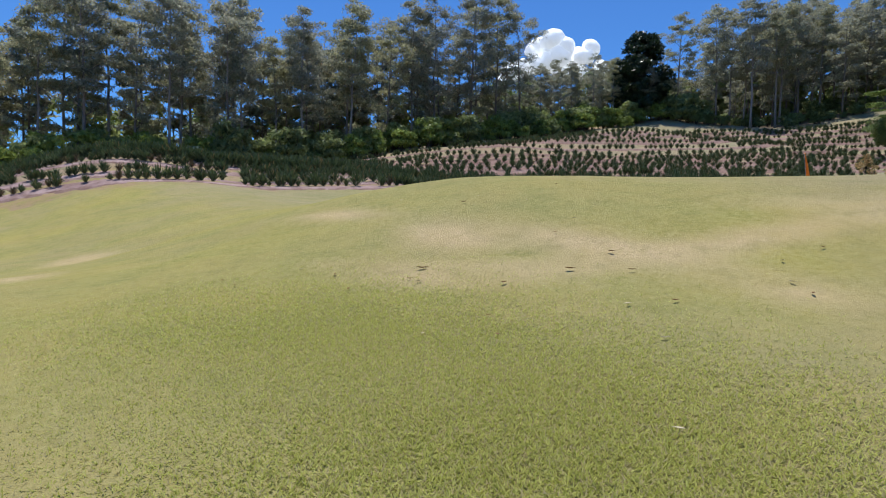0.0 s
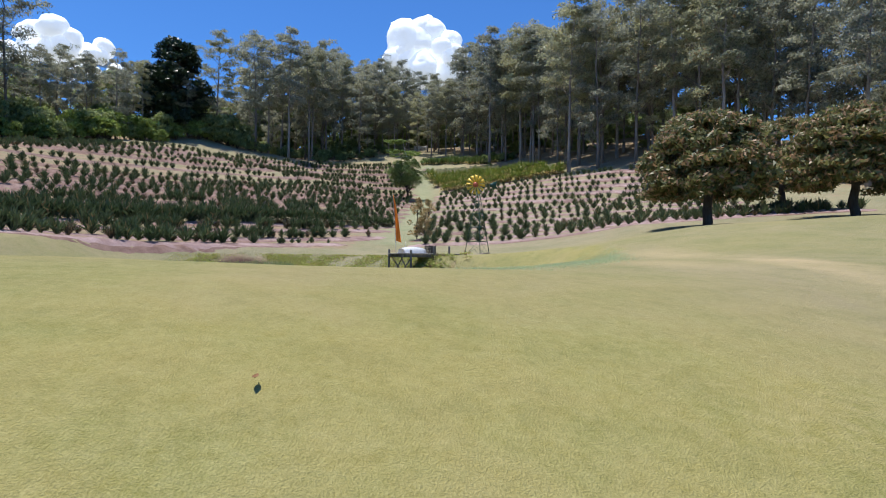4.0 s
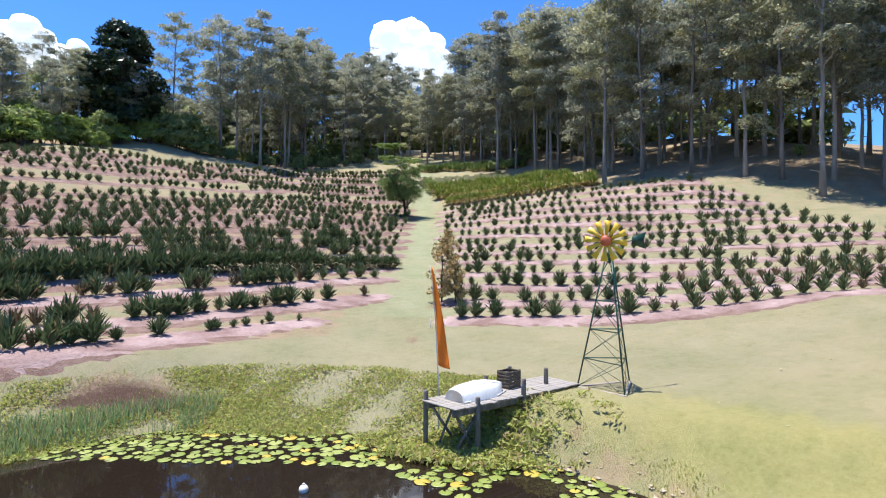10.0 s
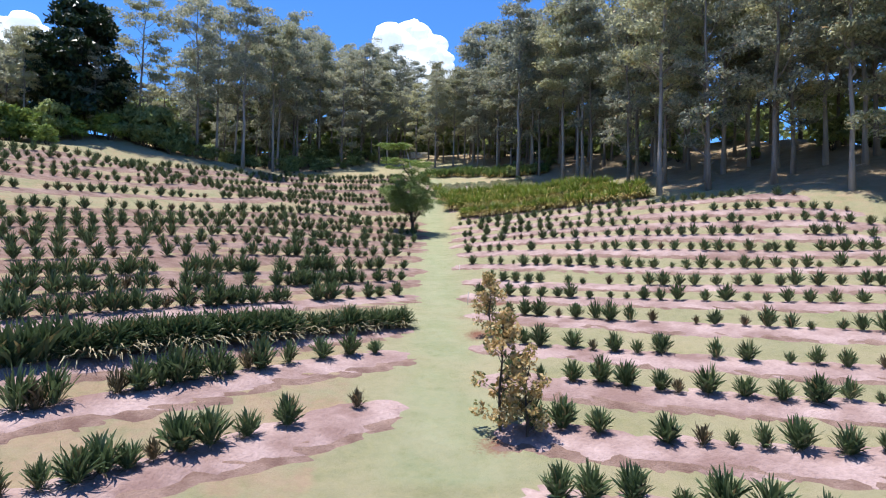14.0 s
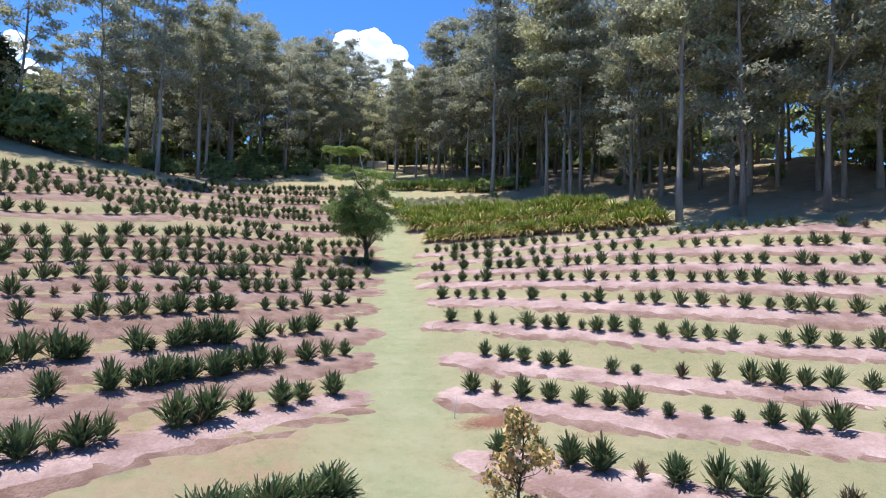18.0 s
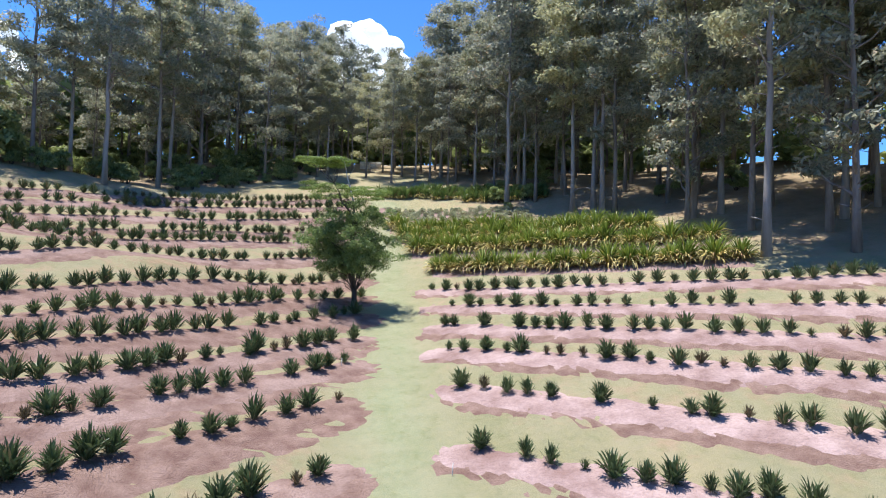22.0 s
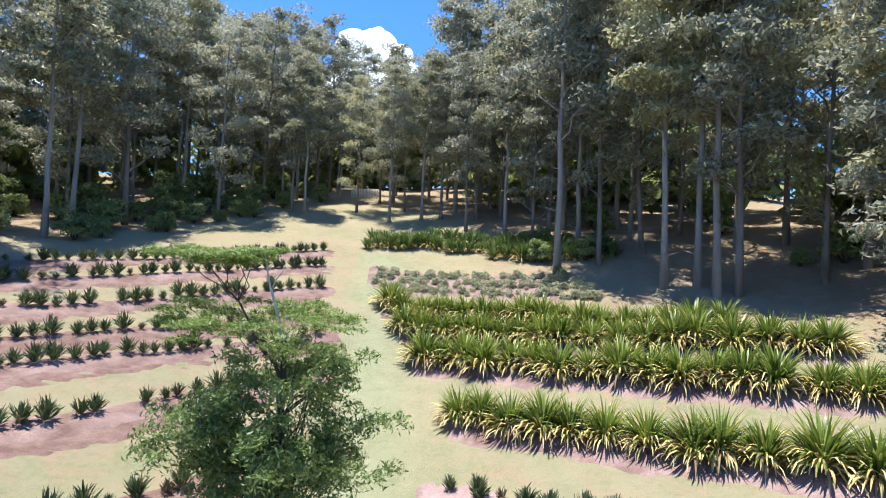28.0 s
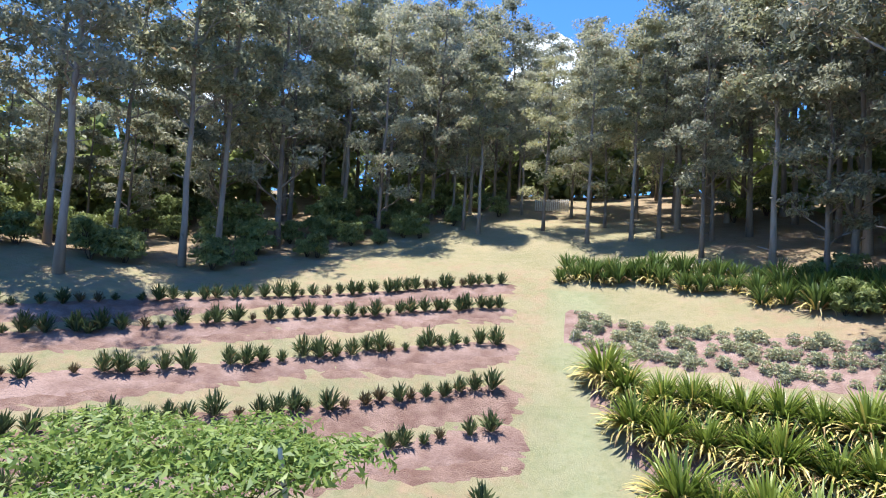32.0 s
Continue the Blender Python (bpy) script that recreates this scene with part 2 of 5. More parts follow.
M_BANK = leafy("bank_grass_blades", (0.270, 0.360, 0.190), (0.420, 0.480, 0.290), (0.46, 0.41, 0.26), 0.1, 0.8, 0.55, 0.0, 0.1)
M_GREYSHRUB = leafy("grey_shrub_leaves", (0.24, 0.28, 0.16), (0.46, 0.47, 0.33), (0.50, 0.42, 0.30), 0.2, 0.7, 0.3, 0.2)


def pad_material():
    g = Graph("lily_pad")
    ob = g.n("ShaderNodeObjectInfo").outputs["Random"]
    isl = g.n("ShaderNodeNewGeometry").outputs["Random Per Island"]
    r = g.math("FRACT", g.math("ADD", ob, isl), 0)
    v = g.coord()
    col = g.mix(r, (0.160, 0.220, 0.035), (0.320, 0.360, 0.100))
    col = g.mix(g.math("GREATER_THAN", g.math("FRACT", g.math("MULTIPLY", r, 23.7), 0), 0.9), col, (0.48, 0.36, 0.06))
    col = g.mix(g.math("MULTIPLY", g.ramp(g.noise(v, 14), 0.4, 0.7), 0.4), col, (0.20, 0.16, 0.05))
    g.l(col, g.b.inputs["Base Color"])
    g.b.inputs["Roughness"].default_value = 0.42
    g.bump(g.noise(v, 20), 0.2, 0.01)
    return g.m


M_PAD = pad_material()
M_DEADPAD = mottled("withered_pad", (0.30, 0.23, 0.13), (0.52, 0.46, 0.34), 9, 0.9, 0.5, 0.01)
M_TIMBER = mottled("weathered_timber", (0.230, 0.205, 0.185), (0.420, 0.385, 0.350), 2.5, 0.9, 0.5, 0.01, stretch=(0.25, 3, 3))
M_POST = mottled("grey_post_timber", (0.130, 0.115, 0.100), (0.270, 0.240, 0.215), 4, 0.9, 0.6, 0.01, stretch=(3, 3, 0.4))
M_HULL = mottled("white_gelcoat", (0.74, 0.74, 0.73), (0.84, 0.84, 0.83), 2, 0.35, 0.05, 0.004, spec=0.5)
M_GREENPAINT = mottled("dark_green_paint", (0.010, 0.050, 0.032), (0.022, 0.085, 0.055), 6, 0.45, 0.15, 0.003, spec=0.5)
M_YELLOW = mottled("yellow_paint", (0.88, 0.52, 0.035), (0.94, 0.62, 0.075), 5, 0.4, 0.1, 0.003, spec=0.5)
M_ORANGERED = mottled("red_paint", (0.46, 0.085, 0.035), (0.60, 0.14, 0.06), 6, 0.4, 0.1, 0.003, spec=0.5)
M_FLAG = leafy("orange_cloth", (0.93, 0.40, 0.085), (0.96, 0.46, 0.11), None, 0, 0.8, 0.72, 0.0)
M_CRATE = mottled("brown_crate", (0.070, 0.055, 0.042), (0.135, 0.110, 0.085), 7, 0.8, 0.4, 0.01)
M_CONCRETE = mottled("concrete_strip", (0.30, 0.25, 0.20), (0.42, 0.36, 0.30), 3, 0.9, 0.4, 0.01)
M_TEAL = mottled("teal_roof_iron", (0.020, 0.085, 0.080), (0.040, 0.125, 0.115), 2, 0.45, 0.2, 0.01)
M_WALL = mottled("pale_wall_paint", (0.42, 0.46, 0.47), (0.55, 0.58, 0.58), 2, 0.8, 0.2, 0.01)
M_FLOAT = mottled("white_float_plastic", (0.72, 0.71, 0.68), (0.82, 0.81, 0.78), 6, 0.4, 0.05, 0.002)
M_PETAL = mottled("white_petals", (0.74, 0.70, 0.70), (0.84, 0.82, 0.82), 12, 0.6, 0.1, 0.002)
M_CLOUD = mottled("cloud_white", (0.88, 0.89, 0.90), (0.95, 0.95, 0.95), 0.01, 1.0, 0.2, 4.0, fine=0.05)
# Added glow: stands in for sunlight missing on the clouds' near side.
M_CLOUD.node_tree.nodes["Principled BSDF"].inputs["Emission Color"].default_value = (0.9, 0.95, 1, 1)
M_CLOUD.node_tree.nodes["Principled BSDF"].inputs["Emission Strength"].default_value = 0.45


# ---------------------------------------------------------------- mesh help
class Mesh:
    """Collects vertices and faces, then makes one mesh object."""

    def __init__(self):
        self.v, self.f, self.k, self.mi = [], [], 0, []

    def block(self, v, f, m=0):
        """Vertices (n, 3) and faces of one corner count, as arrays."""
        f = np.asarray(f, int)
        self.v.append(np.asarray(v, float).reshape(-1, 3))
        self.f.append(f + self.k)
        self.mi.append(np.full(len(f), m))
        self.k += len(self.v[-1])

    def add(self, v, f, m=0):
        base = self.k
        self.block(v, np.empty((0, 3), int), m)
        for c in sorted({len(q) for q in f}):
            q = np.array([a for a in f if len(a) == c], int)
            self.f.append(q + base)
            self.mi.append(np.full(len(q), m))

    def quads(self, v, m=0):
        """v: (n, 4, 3)"""
        self.block(v, np.arange(4 * len(v)).reshape(-1, 4), m)

    def tris(self, v, m=0):
        self.block(v, np.arange(3 * len(v)).reshape(-1, 3), m)

    def strips(self, v, m=0):
        """v: (n, rows, 2, 3), each a ribbon of rows-1 quads."""
        n, r = v.shape[:2]
        base = np.arange(n)[:, None] * (2 * r) + np.arange(r - 1)[None] * 2
        self.block(v, np.stack([base, base + 1, base + 3, base + 2], -1).reshape(-1, 4), m)

    def merge(self, other, turn, shift, m=0):
        """Another Mesh, turned and scaled by a 3 x 3 matrix, then moved."""
        base = self.k
        self.v.append(np.concatenate(other.v) @ turn.T + shift)
        self.k += len(self.v[-1])
        for f in other.f:
            self.f.append(f + base)
            self.mi.append(np.full(len(f), m))

    def sheet(self, grid, m=0, flip=False):
        """grid: (rows, columns, 3) of points, joined by quads."""
        r, c = grid.shape[:2]
        i = np.arange(r * c).reshape(r, c)
        q = np.stack([i[:-1, :-1], i[:-1, 1:], i[1:, 1:], i[1:, :-1]], -1).reshape(-1, 4)
        self.block(grid, q[:, ::-1] if flip else q, m)

    def tube(self, pts, rad, n=8, m=0, cap=True):
        pts = np.asarray(pts, float)
        rad = np.broadcast_to(np.asarray(rad, float), (len(pts),))
        vs = []
        d = np.gradient(pts, axis=0)
        for p, t, r in zip(pts, d, rad):
            t = t / (np.linalg.norm(t) + 1e-9)
            a = np.cross(t, (0.31, 0.95, 0.05) if abs(t[1]) < 0.8 else (0.95, 0.1, 0.31))
            a /= np.linalg.norm(a)
            b = np.cross(t, a)
            ang = np.arange(n) * 2 * np.pi / n
            vs.append(p + r * (np.cos(ang)[:, None] * a + np.sin(ang)[:, None] * b))
        fs = [(i * n + j, i * n + (j + 1) % n, (i + 1) * n + (j + 1) % n, (i + 1) * n + j)
              for i in range(len(pts) - 1) for j in range(n)]
        if cap:
            fs += [tuple(range(n - 1, -1, -1)), tuple((len(pts) - 1) * n + j for j in range(n))]
        self.add(np.concatenate(vs), fs, m)

    def box(self, size, at=(0, 0, 0), turn=None, bevel=0.0, m=0):
        """A box with chamfered upright edges and top rim."""
        sx, sy, sz = (s / 2 for s in size)
        b = min(bevel, sx * 0.45, sy * 0.45, sz * 0.45)
        ring = [(-sx + b, -sy), (sx - b, -sy), (sx, -sy + b), (sx, sy - b), (sx - b, sy), (-sx + b, sy), (-sx, sy - b), (-sx, -sy + b)] if b else [(-sx, -sy), (sx, -sy), (sx, sy), (-sx, sy)]
        k = len(ring)
        sh = lambda s, z: [(x * s[0], y * s[1], z) for x, y in ring]
        inn = ((sx - b) / sx, (sy - b) / sy)
        lev = [sh(inn, -sz), sh((1, 1), -sz + b), sh((1, 1), sz - b), sh(inn, sz)] if b else [sh((1, 1), -sz), sh((1, 1), sz)]
        v = np.array([p for q in lev for p in q])
        f = [(i * k + j, i * k + (j + 1) % k, (i + 1) * k + (j + 1) % k, (i + 1) * k + j) for i in range(len(lev) - 1) for j in range(k)]
        f += [tuple(range(k - 1, -1, -1)), tuple((len(lev) - 1) * k + j for j in range(k))]
        if turn is not None:
            v = v @ np.array(turn.to_3x3() if hasattr(turn, "to_3x3") else turn).T
        self.add(v + np.array(at), f, m)

    def make(self, name, mats, smooth=False):
        me = bpy.data.meshes.new(name)
        v = np.concatenate(self.v)
        f = [a for a in self.f if len(a)]
        n = np.concatenate([np.full(len(a), a.shape[1]) for a in f])
        loops = np.concatenate([a.ravel() for a in f])
        me.vertices.add(len(v))
        me.vertices.foreach_set("co", v.ravel())
        me.loops.add(len(loops))
        me.loops.foreach_set("vertex_index", loops)
        me.polygons.add(len(n))
        me.polygons.foreach_set("loop_start", np.r_[0, np.cumsum(n)[:-1]])
        me.update(calc_edges=True)
        for m in (mats if isinstance(mats, (list, tuple)) else [mats]):
            me.materials.append(m)
        mi = np.concatenate([a for a in self.mi if len(a)])
        if mi.any():
            me.polygons.foreach_set("material_index", mi)
        if smooth:
            me.polygons.foreach_set("use_smooth", np.ones(len(n), bool))
        me.update()
        return me


def part(name, mesh, material, parent, label="", smooth=False):
    """Links a Mesh as one object under a thing or a part."""
    ob = new(name, mesh.make(name, material, smooth) if isinstance(mesh, Mesh) else mesh)
    ob.parent = parent
    if label:
        ob["label"] = label
    return ob


def thing(name, at, label, category, group="", kind=""):
    ob = new(name)
    ob.empty_display_size = 0.2
    ob.matrix_world = at if isinstance(at, Matrix) else Matrix.Translation(at)
    return tagged(ob, label, category, group, kind)


# ---------------------------------------------------------------- terrain
YK = [-400, -60, -25, -18, -12, -10, -8.5, -7, -6, -5, -4, -2, 2, 10, 25, 31, 37, 43.5, 57, 76, 88, 94, 101, 107, 116, 130, 150, 180, 250, 900]
ZK = [-9, -4.0, -2.5, -2.0, -1.3, -0.8, -0.25, 0.1, 0.32, 0.6, 0.8, 0.95, 0.95, 0.8, 0.85, 1.27, 2.02, 3.11, 4.85, 8.34, 10.62, 12.1, 14.11, 16.79, 20.23, 25.58, 31, 36, 42, 60]
SHORE = [(1.6, 2.0), (2.9, 5.0), (4.0, 7.6), (4.9, 10.3), (5.4, 13), (5.5, 15), (4.7, 18), (3.0, 20.9), (1.5, 22.3), (-0.8, 23.4), (-4, 24.9),
         (-7.5, 25.2), (-10.5, 23.6), (-13, 21), (-14, 16.5), (-15.5, 12), (-16.5, 6), (-14, 1.6), (-9, 0.0), (-4, 0.2), (-0.5, 0.7)]


def shore_distance(x, y):
    """Metres to the pond's edge, positive on land."""
    x, y = np.asarray(x, float), np.asarray(y, float)
    best, inside = np.full(x.shape, 1e9), np.zeros(x.shape, bool)
    for (ax, ay), (bx, by) in zip(SHORE, SHORE[1:] + SHORE[:1]):
        dx, dy = bx - ax, by - ay
        s = np.clip(((x - ax) * dx + (y - ay) * dy) / (dx * dx + dy * dy), 0, 1)
        best = np.minimum(best, np.hypot(x - ax - s * dx, y - ay - s * dy))
        cross = ((ay > y) != (by > y)) & (x < dx * (y - ay) / (dy if dy else 1e-9) + ax)
        inside ^= cross
    return np.where(inside, -best, best)


def smooth_profile(u):
    return (np.interp(u - 1.6, YK, ZK) + 2 * np.interp(u, YK, ZK) + np.interp(u + 1.6, YK, ZK)) / 4


def terrain(x, y):
    """Height of the ground: a gully along the mown lane, a dam wall, a pond basin."""
    x, y = np.asarray(x, float), np.asarray(y, float)
    d, r = np.maximum(-4.5 - x, 0), np.maximum(x + 1.5, 0)
    ql = np.interp(y, [-30, -12, 0, 25, 48, 60, 80, 84, 90, 100, 109, 114, 125, 140], [0.1, 0.3, 0.48, 0.54, 1.0, 1.3, 1.45, 1.7, 1.2, 1.11, 0.66, 0.37, -0.1, 0])
    qr = np.interp(y, [0, 15, 25, 45, 60, 73, 80, 95, 110, 130], [0, 0.85, 0.95, 1.32, 1.65, 2.85, 3.18, 3.5, 2.71, 1])
    qf = np.interp(y, [-30, -12, 0, 25, 48, 60, 85, 100, 109, 114, 125, 140], [0.1, 0.3, 0.48, 0.58, 0.74, 0.70, 0.74, 0.90, 0.66, 0.37, 0, 0])
    rise = lambda u: 0.6 * np.minimum(u, 60) + 0.02 * np.minimum(u, 42) ** 2
    near = rise(np.minimum(d, 13))
    dam = np.clip((8 - y) / 8, 0, 1)
    z = smooth_profile(y - 0.45 * dam * np.clip(x - 0.5, 0, 25))
    z = z + 0.17 * (ql * near + qf * (rise(d) - near)) + 0.073 * qr * np.minimum(r, 44)
    z = z - 1.25 * (0.5 - 0.5 * np.cos(np.pi * np.clip((-2 - x) / 17, 0, 1))) * np.clip((x + 52) / 14, 0, 1) * np.clip((y + 19) / 5, 0, 1) * np.clip((13 - y) / 9, 0, 1)
    z = z + 0.30 * np.exp(-((x + 3.5) / 5) ** 2 - ((y + 4.5) / 4.5) ** 2)
    z = z - 0.10 * np.maximum(x - 44, 0) * np.clip((120 - x) / 80, 0.2, 1)
    z = z + 0.85 * np.clip((x - 5.5) / 9, 0, 1) ** 1.3 * np.clip((y - 6) / 12, 0, 1) * np.clip((42 - y) / 12, 0, 1)
    s = shore_distance(x, y)
    k = np.clip(0.36 - 0.11 * np.clip(-x - 1, 0, 2) * (y > 12), 0.14, 0.36)
    k = k + 0.55 * np.clip((y - 19) / 4, 0, 1) * np.clip(x / 1.5, 0, 1)
    bank = np.where(s > 0, 0.02 + k * s + 0.055 * s * s, np.maximum(-0.9, 0.02 + 0.5 * s))
    z = np.where(s < 30, np.minimum(z, bank), z)
    u, w = (x + 1.14) * 0.7705 + (y - 22.75) * 0.6374, -(x + 1.14) * 0.6374 + (y - 22.75) * 0.7705
    under = np.clip((1.5 - np.abs(w)) / 0.6, 0, 1) * np.clip((5.6 - u) / 0.7, 0, 1) * np.clip((u + 1) / 0.7, 0, 1)
    return z - under * np.maximum(0, z - 1.12)


def height(x, y):
    return float(terrain(x, y))


def wave(x, y, s, k=0):
    """Smooth pseudo noise between -1 and 1."""
    return (np.sin(x * s + 1.7 * k) * np.cos(y * s * 1.13 - k) + np.sin((x + y) * s * 0.61 + 2.3 * k) + np.cos((x - 0.7 * y) * s * 1.71 + k)) / 3


LEFT_EDGE = [(-95, -60), (-78, -30), (-74, 0), (-70, 30), (-64, 60), (-53, 88), (-45, 100), (-35, 108), (-28, 115), (-20, 126), (-13, 140), (-8, 158)]
RIGHT_EDGE = [(0, 150), (3, 132), (8, 120), (11, 111), (15.5, 104), (18.5, 99), (22, 92), (21.5, 82), (27, 76), (35, 66), (42, 54), (50, 40), (57, 24), (63, 6), (68, -20), (80, -60)]


def build_ground():
    def axis(lo, hi, step, mid, far, end):
        a = np.arange(lo, hi + 1e-6, step)
        left = lo - np.cumsum(np.r_[np.full(int((lo - mid[0]) / far), far), np.geomspace(far * 2, 260, 9)])
        right = hi + np.cumsum(np.r_[np.full(int((mid[1] - hi) / far), far), np.geomspace(far * 2, 260, 9)])
        return np.r_[left[::-1], a, right]
    xs, ys = axis(-26, 22, 0.6, (-95, 90), 2.5, 0), axis(-20, 122, 0.5, (-60, 190), 2.5, 0)
    X, Y = np.meshgrid(xs, ys)
    Z = terrain(X, Y)
    near = (np.abs(X) < 60) & (Y > -60) & (Y < 160)
    Z = Z + np.where(near, 0.03 * wave(X, Y, 0.5), 0)
    nx, ny = len(xs), len(ys)
    idx = np.arange(nx * ny).reshape(ny, nx)
    q = np.stack([idx[:-1, :-1], idx[:-1, 1:], idx[1:, 1:], idx[1:, :-1]], -1).reshape(-1, 4)
    me = bpy.data.meshes.new("ground")
    me.from_pydata(np.stack([X, Y, Z], -1).reshape(-1, 3).tolist(), [], q.tolist())
    me.polygons.foreach_set("use_smooth", [True] * len(q))
    s = shore_distance(X, Y)
    lane = np.exp(-((X + 2.6 + 0.02 * (Y - 60)) / 1.9) ** 2) * (Y > 36) * (Y < 118)
    dry = np.clip(0.40 + 0.25 * wave(X, Y, 0.13, 2), 0, 1)
    dry = np.where(Y < -4, dry * 0.55, dry)
    dry = np.where(Y > 106, 0.75, dry) * (1 - 0.7 * lane)
    dry = np.where((s > 0) & (s < 3), 0.15, dry)
    rut = np.exp(-((X - 7.2 + 0.16 * (Y + 6)) / 0.5) ** 2) + np.exp(-((X - 9.0 + 0.16 * (Y + 6)) / 0.4) ** 2)
    dry = np.where((Y < 14) & (Y > -14), dry + 0.35 * rut, dry)
    right = np.interp(Y, [p[1] for p in RIGHT_EDGE[::-1]], [p[0] for p in RIGHT_EDGE[::-1]])
    left = np.interp(Y, [p[1] for p in LEFT_EDGE], [p[0] for p in LEFT_EDGE])
    litter = np.clip((X - right + 5) / 7, 0, 1) * 0.85 + np.clip((left + 2 - X) / 5, 0, 1)
    litter = np.maximum(litter, np.clip((Y - 128) / 14, 0, 0.62))
    litter = np.maximum(litter, np.where((X > -1 + 0.1 * (Y - 100)) & (Y > 95) & (Y < 128), 0.30 + np.clip((X - 2) * 0.06, 0, 0.4), 0))
    orch = np.where((X < -5) & (X > left) & (Y - 33 + 0.6 * (-4.5 - X) + 0.02 * np.clip(-4.5 - X, 0, 42) ** 2 > 0) & (Y < 122), np.where(Y < 64, 0.62, 0.46), 0)
    litter = np.maximum(litter, orch)
    rise = Y + 0.72 * X
    litter = np.maximum(litter, np.where((X > -0.6) & (X < right - 1) & (rise > 69) & (rise < 112), 0.40, 0))
    litter = np.maximum(litter, 1.0 * np.exp(-((X + 10.3) / 1.9) ** 2 - ((Y - 26.4) / 1.1) ** 2))
    litter = np.where((s > -1) & (s < 0.9) & (X > 0), 0.5, litter)
    lush = np.clip(np.where((s > 0.5) & (s < 3.2) & (X > 0) & (Y > 12), 0.3, 0) + (0.4 * np.clip((26 - Y) / 6, 0, 1) + 0.6 * np.clip((1 - Y) / 6, 0, 1)) * (0.8 + 0.2 * wave(X, Y, 0.5, 3)) * (X > -45), 0, 1)
    col = me.color_attributes.new("zone", "FLOAT_COLOR", "POINT")
    data = np.stack([dry, litter, lush, np.clip(lane + 0.25 * lane * wave(X, Y, 1.1, 6), 0, 1)], -1).reshape(-1, 4)
    col.data.foreach_set("color", data.ravel())
    soft = 0.8 * np.exp(-((s - 1.6) / 0.85) ** 2) * (X > 1.5) * np.clip((14 - Y) / 3, 0, 1) * np.clip((Y + 2) / 3, 0, 1)

    def blot(spots):
        return np.clip(sum(k * np.exp(-((X - x) / rx) ** 2 - ((Y - y) / ry) ** 2) for x, y, rx, ry, k in spots), 0, 1)
    worn = blot([(-13.5, -11.5, 2.2, 1.0, 0.9), (1.8, -9.0, 1.0, 0.55, 1), (4.3, -8.1, 1.9, 0.55, 0.9), (-2.4, -8.5, 2.0, 0.5, 0.8), (-5.9, -14.1, 1.2, 0.8, 0.8),
                 (2.7, -10.4, 1.1, 0.45, 0.7), (7.2, -4.7, 2.4, 0.6, 0.6), (7.1, -8.5, 0.7, 0.5, 0.6), (8.6, 9.0, 1.4, 3.0, 0.55), (6.4, 3.2, 1.2, 2.6, 0.5)])
    for off in (0.0, 1.7):
        rut_x = np.interp(Y + off * 0.8, [-11, -8.9, -6.9, -4.7, 0, 8], [1.2, 4.4, 5.8, 7.3, 8.8, 10]) - off * 0.5
        worn = np.maximum(worn, 0.72 * np.exp(-((X - rut_x) / 0.55) ** 2) * (Y > -11.5) * (Y < 8) * (0.7 + 0.4 * wave(X, Y, 0.8, 4)))
    bare = blot([(0.6, 54.8, 1.7, 0.7, 1), (3.4, 53.2, 1.5, 0.5, 0.6), (-2.0, 32.2, 0.6, 1.0, 0.6), (-0.6, 48.6, 0.8, 1.2, 0.9), (-0.9, 52.2, 0.8, 0.7, 0.7), (-0.9, 38.2, 0.7, 0.7, 0.9)])
    mud = blot([(-9.9, 26.2, 1.9, 0.85, 1), (-11.6, 25.4, 0.8, 0.4, 0.6)])
    bare = np.maximum(bare, np.where((X < -5) & (X > left) & (Y > 60) & (Y < 100), 0.16 + 0.3 * wave(X, Y, 0.35, 8), 0).clip(0, 1))
    col2 = me.color_attributes.new("cover", "FLOAT_COLOR", "POINT")
    col2.data.foreach_set("color", np.stack([soft, worn, bare, mud], -1).ravel())
    me.materials.append(M_GROUND)
    return tagged(new("ground", me), "mown grass hillside with dry straw patches and bare soil", "ground", "", "structure")


build_ground()

# water sheet, cut to the shore with a margin hidden under the banks
_w = Mesh()
_c = np.mean(SHORE, axis=0)
_ring = np.array([(x + (x - _c[0]) * 0.05, y + (y - _c[1]) * 0.05, 0.0) for x, y in SHORE])
_w.add(np.vstack([_ring, [(*_c, 0.0)]]), [(i, (i + 1) % len(SHORE), len(SHORE)) for i in range(len(SHORE))])
tagged(new("water", _w.make("water", M_WATER)), "dark still brown pond water reflecting trees and sky", "water", "", "structure")


